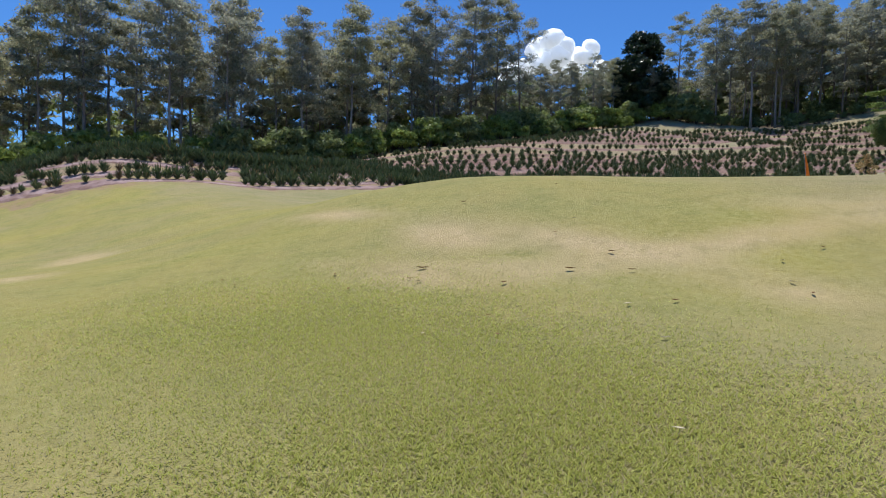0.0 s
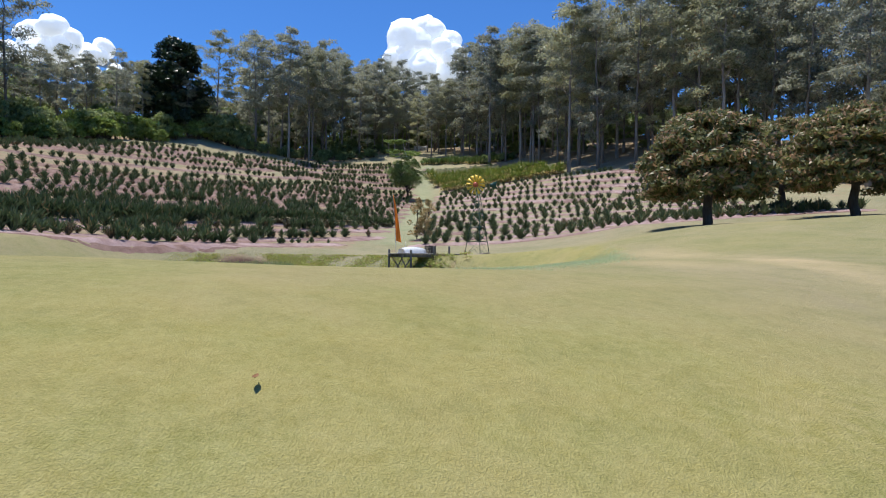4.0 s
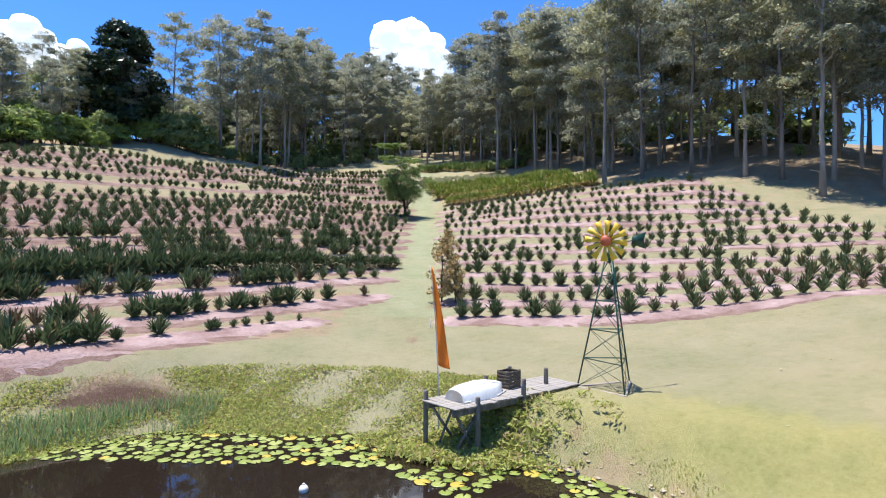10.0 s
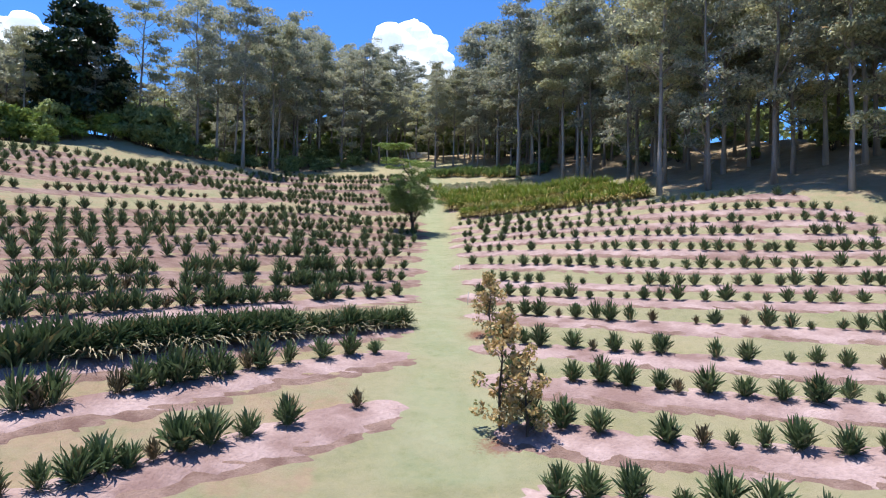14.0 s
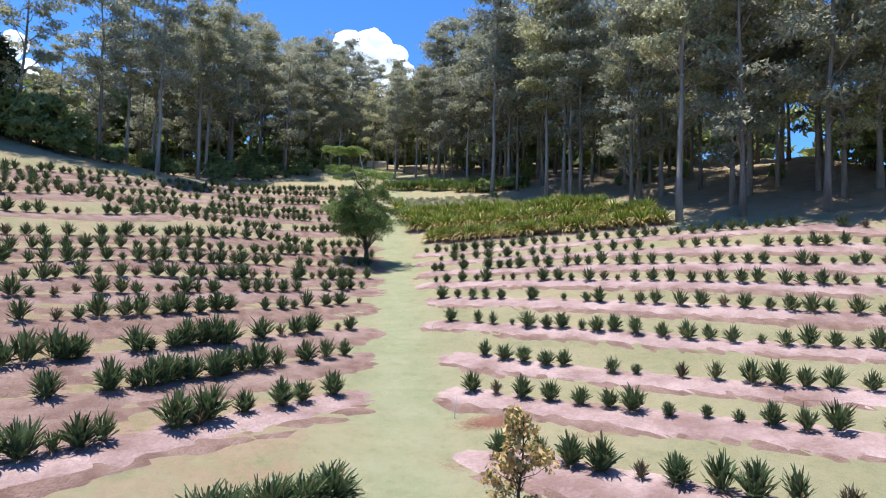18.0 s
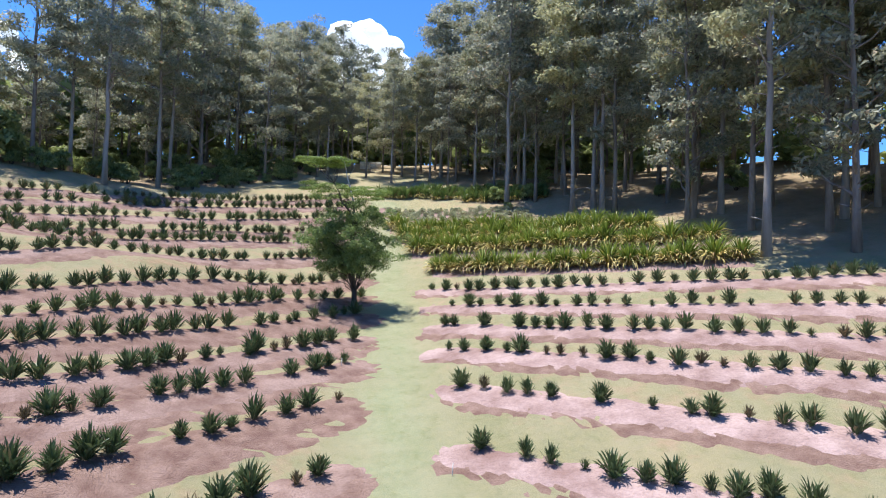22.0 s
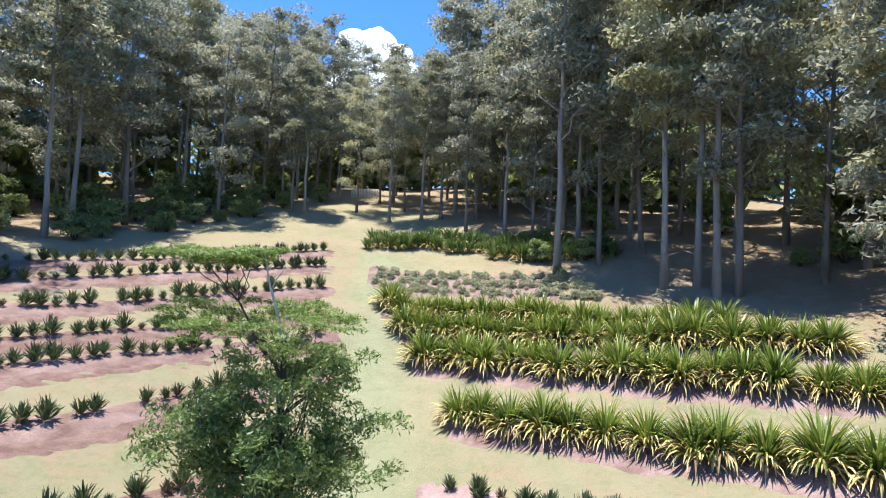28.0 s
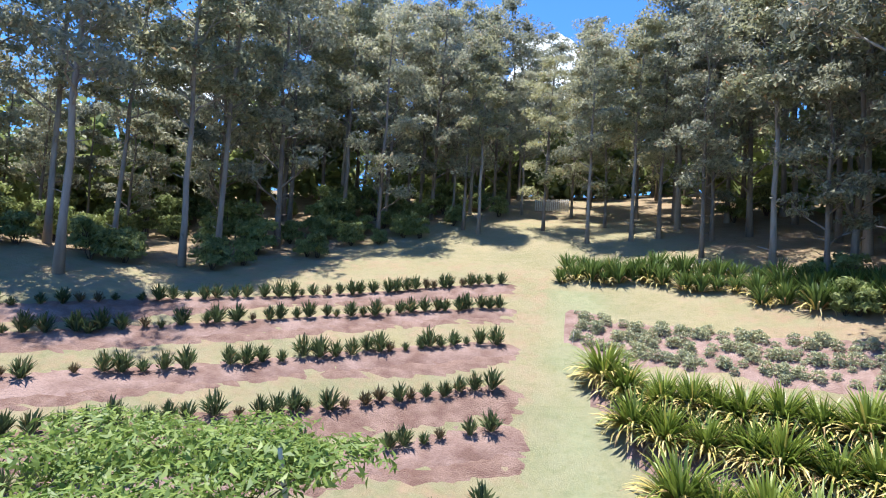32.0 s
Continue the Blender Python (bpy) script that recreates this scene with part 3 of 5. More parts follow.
# ---------------------------------------------------------------- plants: shapes
def ribbons(n, length, width, droop, up, rng, rows=4, base=0.05, vary=(0.7, 1.1)):
    """n strap leaves in a tuft: arrays for Mesh.strips."""
    a = rng.uniform(0, 2 * np.pi, n)
    lift = rng.uniform(up[0], up[1], n)            # elevation at the base, radians
    L = length * rng.uniform(vary[0], vary[1], n)
    s = np.linspace(0, 1, rows)
    el = lift[:, None] - droop * rng.uniform(0.5, 1.2, n)[:, None] * s[None] ** 1.5
    step = L[:, None] / (rows - 1)
    r = np.concatenate([np.zeros((n, 1)), np.cumsum(np.cos(el[:, :-1]) * step, 1)], 1) + base
    z = np.concatenate([np.zeros((n, 1)), np.cumsum(np.sin(el[:, :-1]) * step, 1)], 1)
    w = width * np.array([0.7, 1.0, 0.8, 0.12] if rows == 4 else np.interp(s, [0, 0.3, 0.7, 1], [0.7, 1, 0.8, 0.1]))
    ca, sa = np.cos(a)[:, None], np.sin(a)[:, None]
    px, py = r * ca, r * sa
    tw = rng.uniform(-0.5, 0.5, n)[:, None]
    ox, oy, oz = -sa * w * np.cos(tw), ca * w * np.cos(tw), w * np.sin(tw)
    v = np.stack([np.stack([px - ox, py - oy, z - oz], -1), np.stack([px + ox, py + oy, z + oz], -1)], 2)
    return v


def leaf_cloud(n, centre, radius, size, rng, droop=0.3, long=1.8):
    """n small leaf quads spread through an ellipsoid."""
    p = rng.normal(size=(n, 3))
    p /= np.linalg.norm(p, axis=1)[:, None]
    p *= rng.uniform(0.25, 1.0, n)[:, None] ** 0.5
    p = p * np.asarray(radius) + np.asarray(centre)
    d = rng.normal(size=(n, 3))
    d[:, 2] -= droop
    d /= np.linalg.norm(d, axis=1)[:, None]
    e = np.cross(d, rng.normal(size=(n, 3)))
    e /= np.linalg.norm(e, axis=1)[:, None]
    h = size * rng.uniform(0.6, 1.25, n)[:, None]
    d, e = d * h * long / 2, e * h / 2
    return np.stack([p - d, p + e * 0.9, p + d, p - e * 0.9], 1)


def leaf_tris(n, centre, radius, size, rng, droop=0.3, long=1.9):
    """As leaf_cloud, with one triangle a leaf, for trees that stay far off."""
    q = leaf_cloud(n, centre, radius, size * 1.25, rng, droop, long)
    return np.stack([q[:, 0] * 0.5 + q[:, 1] * 0.5, q[:, 2], q[:, 3] * 0.6 + q[:, 0] * 0.4], 1)


def leaf_dome(n, centre, radius, size, rng, loose=1.0, low=-0.5, long=1.9):
    """n leaf triangles laid over a rounded clump, facing outwards and open beneath."""
    d = rng.normal(size=(n, 3))
    d /= np.linalg.norm(d, axis=1)[:, None]
    d[:, 2] = np.where(d[:, 2] < low, -d[:, 2] * 0.7, d[:, 2])
    p = d * np.asarray(radius) * rng.uniform(0.3, 1.1, n)[:, None] ** 0.7 + np.asarray(centre)
    nrm = d / np.asarray(radius) * np.mean(radius) + rng.normal(size=(n, 3)) * loose
    nrm /= np.linalg.norm(nrm, axis=1)[:, None]
    a = np.cross(nrm, rng.normal(size=(n, 3)))
    a /= np.linalg.norm(a, axis=1)[:, None]
    b = np.cross(nrm, a)
    h = size * rng.uniform(0.6, 1.3, n)[:, None]
    return np.stack([p - a * h * long * 0.5, p + b * h * 0.5 + a * h * 0.1, p + a * h * long * 0.5 - b * h * 0.35], 1)


def limb(mesh, p0, p1, r0, r1, rng, bend=0.12, k=5, n=6):
    p0, p1 = np.array(p0, float), np.array(p1, float)
    s = np.linspace(0, 1, k)[:, None]
    pts = p0 + (p1 - p0) * s
    L = np.linalg.norm(p1 - p0)
    pts[1:-1] += rng.normal(size=(k - 2, 3)) * bend * L * 0.35
    mesh.tube(pts, np.linspace(r0, r1, k), n, cap=False)
    return pts


def gum_shapes(H, seed, leaves, clumps, size, spread=0.115, crown0=0.3):
    """Trunk-and-limbs mesh and crown mesh of a tall gum tree."""
    rng = np.random.default_rng(seed)
    wood, crown = Mesh(), Mesh()
    k = 9
    s = np.linspace(0, 1, k)
    lean = rng.normal(size=2) * 0.02 * H
    tr = np.stack([lean[0] * s ** 2 + rng.normal(size=k) * 0.006 * H * s, lean[1] * s ** 2 + rng.normal(size=k) * 0.006 * H * s, s * H * 0.9], 1)
    r0 = 0.0074 * H
    rad = np.interp(s, [0, 0.04, 0.12, 0.6, 1], [r0 * 1.6, r0 * 1.15, r0, r0 * 0.6, r0 * 0.15])
    tr[0, 2] = -0.6
    wood.tube(tr, rad, 9)
    at = lambda q: np.array([np.interp(q, s, tr[:, i]) for i in range(3)])
    tips = []
    nl = 17
    for i in range(nl):
        q = crown0 + (1 - crown0) * (i + 0.5) / nl * 0.97
        p = at(q)
        a = i * 2.4 + rng.uniform(-0.5, 0.5)
        reach = spread * H * (1.0 - 0.55 * max(0, (q - 0.7) / 0.3)) * rng.uniform(0.55, 1.1)
        rise = reach * rng.uniform(0.5, 1.1)
        e = p + np.array([math.cos(a) * reach, math.sin(a) * reach, rise])
        rr = np.interp(q, s, rad)
        pts = limb(wood, p, e, rr * 0.55, rr * 0.12, rng, n=4)
        tips.append((e, 1.0))
        tips.append((pts[3] + rng.normal(size=3) * 0.02 * H, 0.8))
        for j in range(2):
            b = a + rng.uniform(-1.3, 1.3)
            e2 = pts[2] + np.array([math.cos(b), math.sin(b), rng.uniform(0.3, 0.9)]) * reach * 0.55
            limb(wood, pts[2], e2, rr * 0.25, rr * 0.06, rng, k=3, n=3)
            tips.append((e2, 0.8))
    tips.append((at(1.0) + np.array([0, 0, 0.02 * H]), 1.0))
    # a few dead stubs on the bare trunk
    for i in range(4):
        q = rng.uniform(0.08, 0.1 + crown0)
        a = rng.uniform(0, 6.28)
        p = at(q)
        limb(wood, p, p + np.array([math.cos(a), math.sin(a), 0.35]) * H * 0.035, 0.05, 0.02, rng, k=3, n=5)
    while len(tips) < clumps:
        p, w = tips[rng.integers(len(tips))]
        tips.append((p + rng.normal(size=3) * np.array([0.035, 0.035, 0.022]) * H, 0.8))
    per = leaves // clumps
    for p, w in tips[:clumps]:
        R = 0.047 * H * w * rng.uniform(0.55, 1.35)
        crown.tris(leaf_dome(per, p, (R * 1.2, R * 1.2, R * 0.62), size, rng))
    return wood, crown


def make_gum(name, H, seed, leaves, clumps, size, bark, leafmat, label, **kw):
    wood, crown = gum_shapes(H, seed, leaves, clumps, size, **kw)
    t = thing(name, (0, 0, -500), label, "tree", "forest gum trees")
    part("trunk", wood, bark, t, "", True)
    part("crown", crown, leafmat, t)
    return t


def place(master, x, y, turn=0.0, size=1.0, dz=-0.1, tilt=0.0, label=""):
    m = pose(x, y, height(x, y) + dz, tilt, 0, turn) @ Matrix.Scale(size, 4)
    ob = copy_thing(master, m)
    ob.matrix_basis = m
    if label:
        ob["label"] = label
    return ob


def drop_master(t):
    for o in (*t.children_recursive, t):
        bpy.data.objects.remove(o)


# ---------------------------------------------------------------- forest
def edge_point(edge, q):
    seg = [math.dist(a, b) for a, b in zip(edge, edge[1:])]
    q *= sum(seg)
    for (a, b), L in zip(zip(edge, edge[1:]), seg):
        if q <= L:
            s = q / L
            n = (-(b[1] - a[1]) / L, (b[0] - a[0]) / L)
            return a[0] + (b[0] - a[0]) * s, a[1] + (b[1] - a[1]) * s, n
        q -= L
    return (*edge[-1], n)


def build_forest():
    rng = np.random.default_rng(21)
    near = [make_gum("gum_tree", 27, 100 + i, 8800, 88, 0.225, M_BARK_PALE if i in (0, 3) else M_BARK, M_GUM if i % 2 else M_GUM_FAR,
                     "tall gum tree with a pale smooth trunk and olive crown" if i in (0, 3) else "tall gum tree with grey-brown bark and an olive-green crown", spread=(0.105, 0.12, 0.11, 0.10, 0.13)[i], crown0=(0.34, 0.15, 0.22, 0.36, 0.11)[i]) for i in range(5)]
    far = [make_gum("gum_tree", 27, 200 + i, 3600, 60, 0.42, M_BARK, M_GUM_FAR, "gum tree deep in the forest with a bushy crown", crown0=0.2, spread=0.12) for i in range(3)]
    spots = []

    def free(x, y, gap):
        return all((x - a) ** 2 + (y - b) ** 2 > gap * gap for a, b in spots)
    # trees that stand out at the forest's edge
    for x, y, H, i in ((-31.4, 106.4, 29, 0), (-29.0, 113.2, 27, 3), (9.6, 108.6, 31, 0), (20.2, 80.6, 31, 3), (15.4, 103.7, 29, 3), (17.6, 101.3, 30, 0),
                       (18.6, 100.6, 28, 2), (17.3, 103.0, 29, 3), (22.1, 92.5, 30, 1), (23.1, 86.4, 28, 2), (20.2, 90.0, 24, 4), (26.0, 82.5, 28, 1), (24.2, 92.0, 28, 3), (23.6, 99.9, 24, 1), (27.1, 100.7, 27, 4), (26.1, 106.8, 28, 2),
                       (7.4, 118.0, 24, 3), (0.3, 128.0, 20, 3), (2.4, 128.3, 20, 2), (-3.1, 127.5, 19, 0), (-12.2, 129.1, 19, 3), (-13.8, 130.4, 18, 2), (-6.8, 131.0, 17, 1),
                       (-20.2, 126.0, 22, 4), (35.2, 61.9, 31, 3), (34.9, 67.6, 29, 1), (32.5, 70.2, 28, 3), (29.0, 75.5, 29, 2), (-44, 101, 24, 1), (-38, 106, 27, 2), (-66, 62, 31, 2), (-65, 68, 30, 1), (-68.5, 55, 30, 4), (-63, 73, 28, 2)):
        spots.append((x, y))
        place(near[i], x, y, rng.uniform(0, 360), H / 27)
    for edge, side in ((LEFT_EDGE, 1), (RIGHT_EDGE, 1)):
        total = sum(math.dist(a, b) for a, b in zip(edge, edge[1:]))
        for ring, (lo, hi, gap, count, masters) in enumerate(((0.5, 13, 3.9 if edge is LEFT_EDGE else 3.3, 86 if edge is LEFT_EDGE else 104, near), (13, 27, 4.2, 66 if edge is LEFT_EDGE else 56, far))):
            made = tries = 0
            while made < count and tries < 4000:
                tries += 1
                x, y, n = edge_point(edge, rng.uniform(0.05, 1))
                o = rng.uniform(lo, hi)
                x, y = x + n[0] * o * side + rng.normal(), y + n[1] * o * side + rng.normal()
                if y < -30 or not free(x, y, gap):
                    continue
                spots.append((x, y))
                low = 0.56 if x < -38 and 77 < y < 128 else 1.0
                place(masters[rng.integers(len(masters))], x, y, rng.uniform(0, 360), low * rng.uniform(0.82, 1.1), tilt=rng.normal() * 1.2)
                made += 1
    # the wood that closes the view up the gully
    made = 0
    while made < 36:
        x, y = rng.uniform(-24, 12), rng.uniform(135, 185)
        if not free(x, y, 4.2) or (abs(x + 6 + (y - 130) * 0.02) < 3 and y < 152):
            continue
        spots.append((x, y))
        place(near[rng.integers(5)] if y < 158 else far[rng.integers(3)], x, y, rng.uniform(0, 360), rng.uniform(0.55, 0.86))
        made += 1
    # a few slim trees on the open ground under the wood
    for x, y, s in ((-1.5, 133, 0.62), (4.5, 123, 0.7), (-16, 136, 0.62), (-9.5, 139, 0.6), (1.5, 137, 0.7), (6.0, 127, 0.7), (9.5, 116, 0.7), (-4.5, 138, 0.6)):
        place(near[rng.integers(5)], x, y, rng.uniform(0, 360), s)
    for t in near + far:
        drop_master(t)


build_forest()


def build_shrub_master(name, H, seed, n, size, mat, label, category="shrub"):
    rng = np.random.default_rng(seed)
    wood, crown = Mesh(), Mesh()
    for i in range(6):
        a = i * 1.05 + rng.uniform(-0.3, 0.3)
        r = H * rng.uniform(0.15, 0.36)
        e = np.array([math.cos(a) * r, math.sin(a) * r, H * rng.uniform(0.55, 0.95)])
        limb(wood, (0, 0, -0.2), e, 0.02 * H, 0.006 * H, rng)
        crown.tris(leaf_dome(n // 8, e, (H * 0.24, H * 0.24, H * 0.2), size, rng, 0.7))
        crown.tris(leaf_dome(n // 8, e * np.array([1.15, 1.15, 0.5]), (H * 0.26, H * 0.26, H * 0.2), size, rng, 0.7))
    t = thing(name, (0, 0, -500), label, category, "forest edge shrubs")
    part("branchwork", wood, M_BARK_DARK, t, "", True)
    part("foliage", crown, mat, t)
    return t


def build_understorey():
    rng = np.random.default_rng(5)
    bright = [build_shrub_master("shrub", 3.6, 31 + i, 900, 0.30, M_SHRUB, "bright green leafy shrub at the forest edge") for i in range(2)]
    dull = [build_shrub_master("shrub", 4.5, 41 + i, 900, 0.38, M_UNDER, "dark green understorey shrub beneath gum trees") for i in range(2)]
    for i in range(185):
        x, y, n = edge_point(LEFT_EDGE, rng.uniform(0.08, 0.97))
        front = rng.uniform() < 0.5 and y < 104
        o = rng.uniform(-3, 1.5) if front else rng.uniform(1, 22)
        m = (bright if front and rng.uniform() < 0.75 else dull)[i % 2]
        place(m, x + n[0] * o, y + n[1] * o, rng.uniform(0, 360), rng.uniform(0.6, 1.35) * (1 if y < 104 else 0.6))
    for i in range(46):
        x, y, n = edge_point(RIGHT_EDGE, rng.uniform(0.02, 0.9))
        o = rng.uniform(6, 30)
        place(dull[i % 2], x + n[0] * o, y + n[1] * o, rng.uniform(0, 360), rng.uniform(0.25, 0.8))
    for i in range(90):
        x, y, n = edge_point(LEFT_EDGE, rng.uniform(0.34, 0.93))
        o = rng.uniform(-2.6, 3.0)
        m = bright if rng.uniform() < 0.3 and y < 100 else dull
        place(m[i % 2], x + n[0] * o, y + n[1] * o, rng.uniform(0, 360), rng.uniform(0.55, 1.05) * (1 if y < 104 else 0.55))
    for i in range(16):
        place(dull[i % 2], rng.uniform(8.5, 15), rng.uniform(106.5, 119), rng.uniform(0, 360), rng.uniform(0.2, 0.42), label="small dark green shrub under the gum trees")
    for t in bright + dull:
        drop_master(t)
    # the thicket that closes the wood behind the trunks
    m = Mesh()
    for edge, cnt in ((LEFT_EDGE, 190), (RIGHT_EDGE, 70)):
        for i in range(cnt):
            x, y, n = edge_point(edge, rng.uniform(0.0, 1))
            o = rng.uniform(20, 34)
            x, y = x + n[0] * o, y + n[1] * o
            if edge is RIGHT_EDGE and 40 < y < 86:
                continue
            H = rng.uniform(5, 13) * (0.6 if edge is RIGHT_EDGE else 1.0)
            z = height(x, y)
            for k in range(4):
                m.tris(leaf_dome(55, (x + rng.normal() * 1.2, y + rng.normal() * 1.2, z + H * (0.15 + 0.25 * k)), (2.4, 2.4, H * 0.2), 0.95, rng))
    for i in range(130):
        x, y = rng.uniform(-34, 46), rng.uniform(156, 190)
        if x > 14:
            y -= 22
        H = rng.uniform(4, 11)
        for k in range(4):
            m.tris(leaf_dome(55, (x + rng.normal(), y + rng.normal(), height(x, y) + H * (0.15 + 0.25 * k)), (2.4, 2.4, H * 0.2), 0.95, rng))
    tagged(new("thicket", m.make("thicket", M_UNDER)), "dim dense undergrowth deep in the forest", "undergrowth", "", "stuff")
    # the dense dark tree among the gums
    wood, crown = Mesh(), Mesh()
    limb(wood, (0, 0, -0.5), (0.3, 0.2, 16), 0.45, 0.08, rng, 0.02, 7, 9)
    for i in range(120):
        z = rng.uniform(1.5, 17.5)
        R = np.interp(z, [1.5, 6, 12, 17.5], [5.2, 7.0, 5.6, 1.6])
        a, r = rng.uniform(0, 6.28), R * rng.uniform(0.4, 1)
        c = (math.cos(a) * r, math.sin(a) * r, z)
        limb(wood, (0, 0, z * 0.8), c, 0.08, 0.03, rng, k=3, n=4)
        crown.tris(leaf_dome(190, c, (1.6, 1.6, 1.05), 0.46, rng))
    t = thing("fig_tree", (-51, 100, height(-51, 100)), "dense dark green broad tree among the gums", "tree")
    part("trunk", wood, M_BARK_DARK, t, "", True)
    part("crown", crown, M_DARKLEAF, t)


build_understorey()


# ---------------------------------------------------------------- orchard rows
RIGHT_ROWS = [35.6, 39.1, 43.0, 47.0, 52.6, 57.7, 61.8, 67.1, 72.1, 76.9, 81.0, 85.2, 89.5]
LEFT_ROWS = [36.9, 40.6, 45.9, 49.7, 57.6, 62.0, 66.1, 71.4, 75.6, 79.3, 84.0, 88.4, 93.0, 99.6, 103.5, 106.1, 109.9, 114.2, 117.8]


def row_point(side, y0, s):
    """A point s metres from the lane along a row that follows the contour."""
    s = np.asarray(s, float)
    if side > 0:
        k = np.interp(y0, [35, 39, 43, 52, 58, 72, 85], [0.36, 0.44, 0.54, 0.70, 0.72, 0.75, 0.84])
        return -0.2 + s, y0 - k * s + 0.008 * np.minimum(s, 26) ** 2
    if y0 < 38:
        s = s + 2.2
    a = np.interp(y0, [37, 50, 57, 93, 99, 103, 108, 118], [0.95, 0.84, 1.0, 1.0, 0.85, 0.60, 0.48, 0.38])
    b = np.interp(y0, [57, 93, 100, 118], [0.007, 0.008, 0.011, 0.017])
    return -4.7 - s - 0.125 * max(0, y0 - 89), y0 - a * s - b * np.minimum(s, 40) ** 2


def row_length(side, y0):
    edge = RIGHT_EDGE[::-1] if side > 0 else LEFT_EDGE
    for s in np.arange(2, 62, 0.5):
        x, y = row_point(side, y0, s)
        lim = np.interp(y, [p[1] for p in edge], [p[0] for p in edge])
        if side > 0 and (x > lim - 2.5 or x > 30 or y < 22) or side < 0 and (x < lim + 4 or y < -12):
            return s
    return 62


def build_bed(side, y0, i):
    """The raised strip of wood mulch under a row, with soil showing at its lower edge."""
    L = row_length(side, y0)
    rng = np.random.default_rng(i + (500 if side > 0 else 900))
    s = np.arange(-0.7, L, 0.3)
    x, y = row_point(side, y0, s)
    x2, y2 = row_point(side, y0, s + 0.1)
    ln = np.hypot(x2 - x, y2 - y)
    up = 1 if side > 0 else -1
    nx, ny = -(y2 - y) / ln * up, (x2 - x) / ln * up          # uphill
    end = np.clip(np.minimum(s + 0.75, s[-1] - s + 0.05) / 1.1, 0, 1) ** 0.5

    def strip(u, h, sink):
        px, py = x[:, None] + nx[:, None] * u, y[:, None] + ny[:, None] * u
        h = h + 0.018 * wave(px, py, 2.3, i) + 0.018 * wave(px, py, 6.1, i + 3) + 0.018 * rng.normal(size=px.shape)
        h = np.where(end[:, None] > 0.05, h - sink * (1 - end[:, None]), -0.12)
        return np.stack([px, py, terrain(px, py) + h], -1)
    u = np.array([-1.65, -1.4, -1.15, -0.9, -0.6, -0.3, 0.0, 0.25, 0.45, 0.65])
    wide = 1 + 0.14 * wave(x, y, 0.9, i)[:, None]
    m = Mesh()
    m.sheet(strip(u * wide, 0.075 - 0.10 * ((u + 0.45) / 1.0) ** 2, 0.11), 0, side > 0)
    soil = side < 0 and i in (7, 10, 11, 12, 15)
    low = Mesh()
    w = np.interp(y0, [30, 60, 70, 90, 110], [0.9, 1.0, 1.5, 1.4, 1.1]) * (0.7 if side > 0 else 1.0)
    v = np.linspace(-1.1 - w, -0.7, 6)
    low.sheet(strip(v + 0.25 * wave(x, y, 0.6, i + 1)[:, None], np.array([-0.06, -0.02, 0.018, 0.03, 0.02, -0.02]), 0.1), 0, side > 0)
    tagged(new("soil_strip", low.make("soil_strip", M_SOIL, True)), "red-brown bare soil below a mulch strip", "soil", "", "structure")
    tagged(new("mulch_bed", m.make("mulch_bed", M_SOIL if soil else M_PINKSOIL if side < 0 and i > 4 else M_MULCH, True)),
           "reddish bare soil strip under a row of plants" if soil else "pinkish wood-mulch strip under a row of plants", "mulch bed", "mulch beds on the hillside", "structure")


def paddles(n, H, rng, spread, rows=6, wide=0.04, arch=(0.05, 0.7)):
    """Thin stalks that end in a lance-shaped blade arching outwards."""
    a = rng.uniform(0, 2 * np.pi, n)
    lift = rng.uniform(1.54 - spread, 1.54, n)
    L = H * rng.uniform(0.7, 1.0, n) * (1 - 0.30 * (1.54 - lift) / spread)
    bend = rng.uniform(*arch, n)
    s = np.linspace(0, 1, rows)
    el = lift[:, None] - bend[:, None] * np.interp(s, [0, 0.4, 1], [0, 0.12, 1.0])[None]
    step = L[:, None] / (rows - 1)
    b = rng.uniform(0.0, 0.16, n)[:, None]
    r = np.concatenate([np.zeros((n, 1)), np.cumsum(np.cos(el[:, :-1]) * step, 1)], 1) + b
    z = np.concatenate([np.zeros((n, 1)), np.cumsum(np.sin(el[:, :-1]) * step, 1)], 1)
    w = np.interp(s, [0, 0.25, 0.5, 0.78, 1], [0.006, 0.012, wide * 0.8, wide, 0.010])[None]
    sw = rng.uniform(-0.8, 0.8, n)[:, None] * s[None] ** 2
    ca, sa = np.cos(a[:, None] + sw), np.sin(a[:, None] + sw)
    tw = rng.uniform(-1.1, 1.1, n)[:, None]
    o = np.stack([-sa * w * np.cos(tw), ca * w * np.cos(tw), w * np.sin(tw)], -1)
    p = np.stack([r * ca, r * sa, z], -1)
    return np.stack([p - o, p + o], 2)


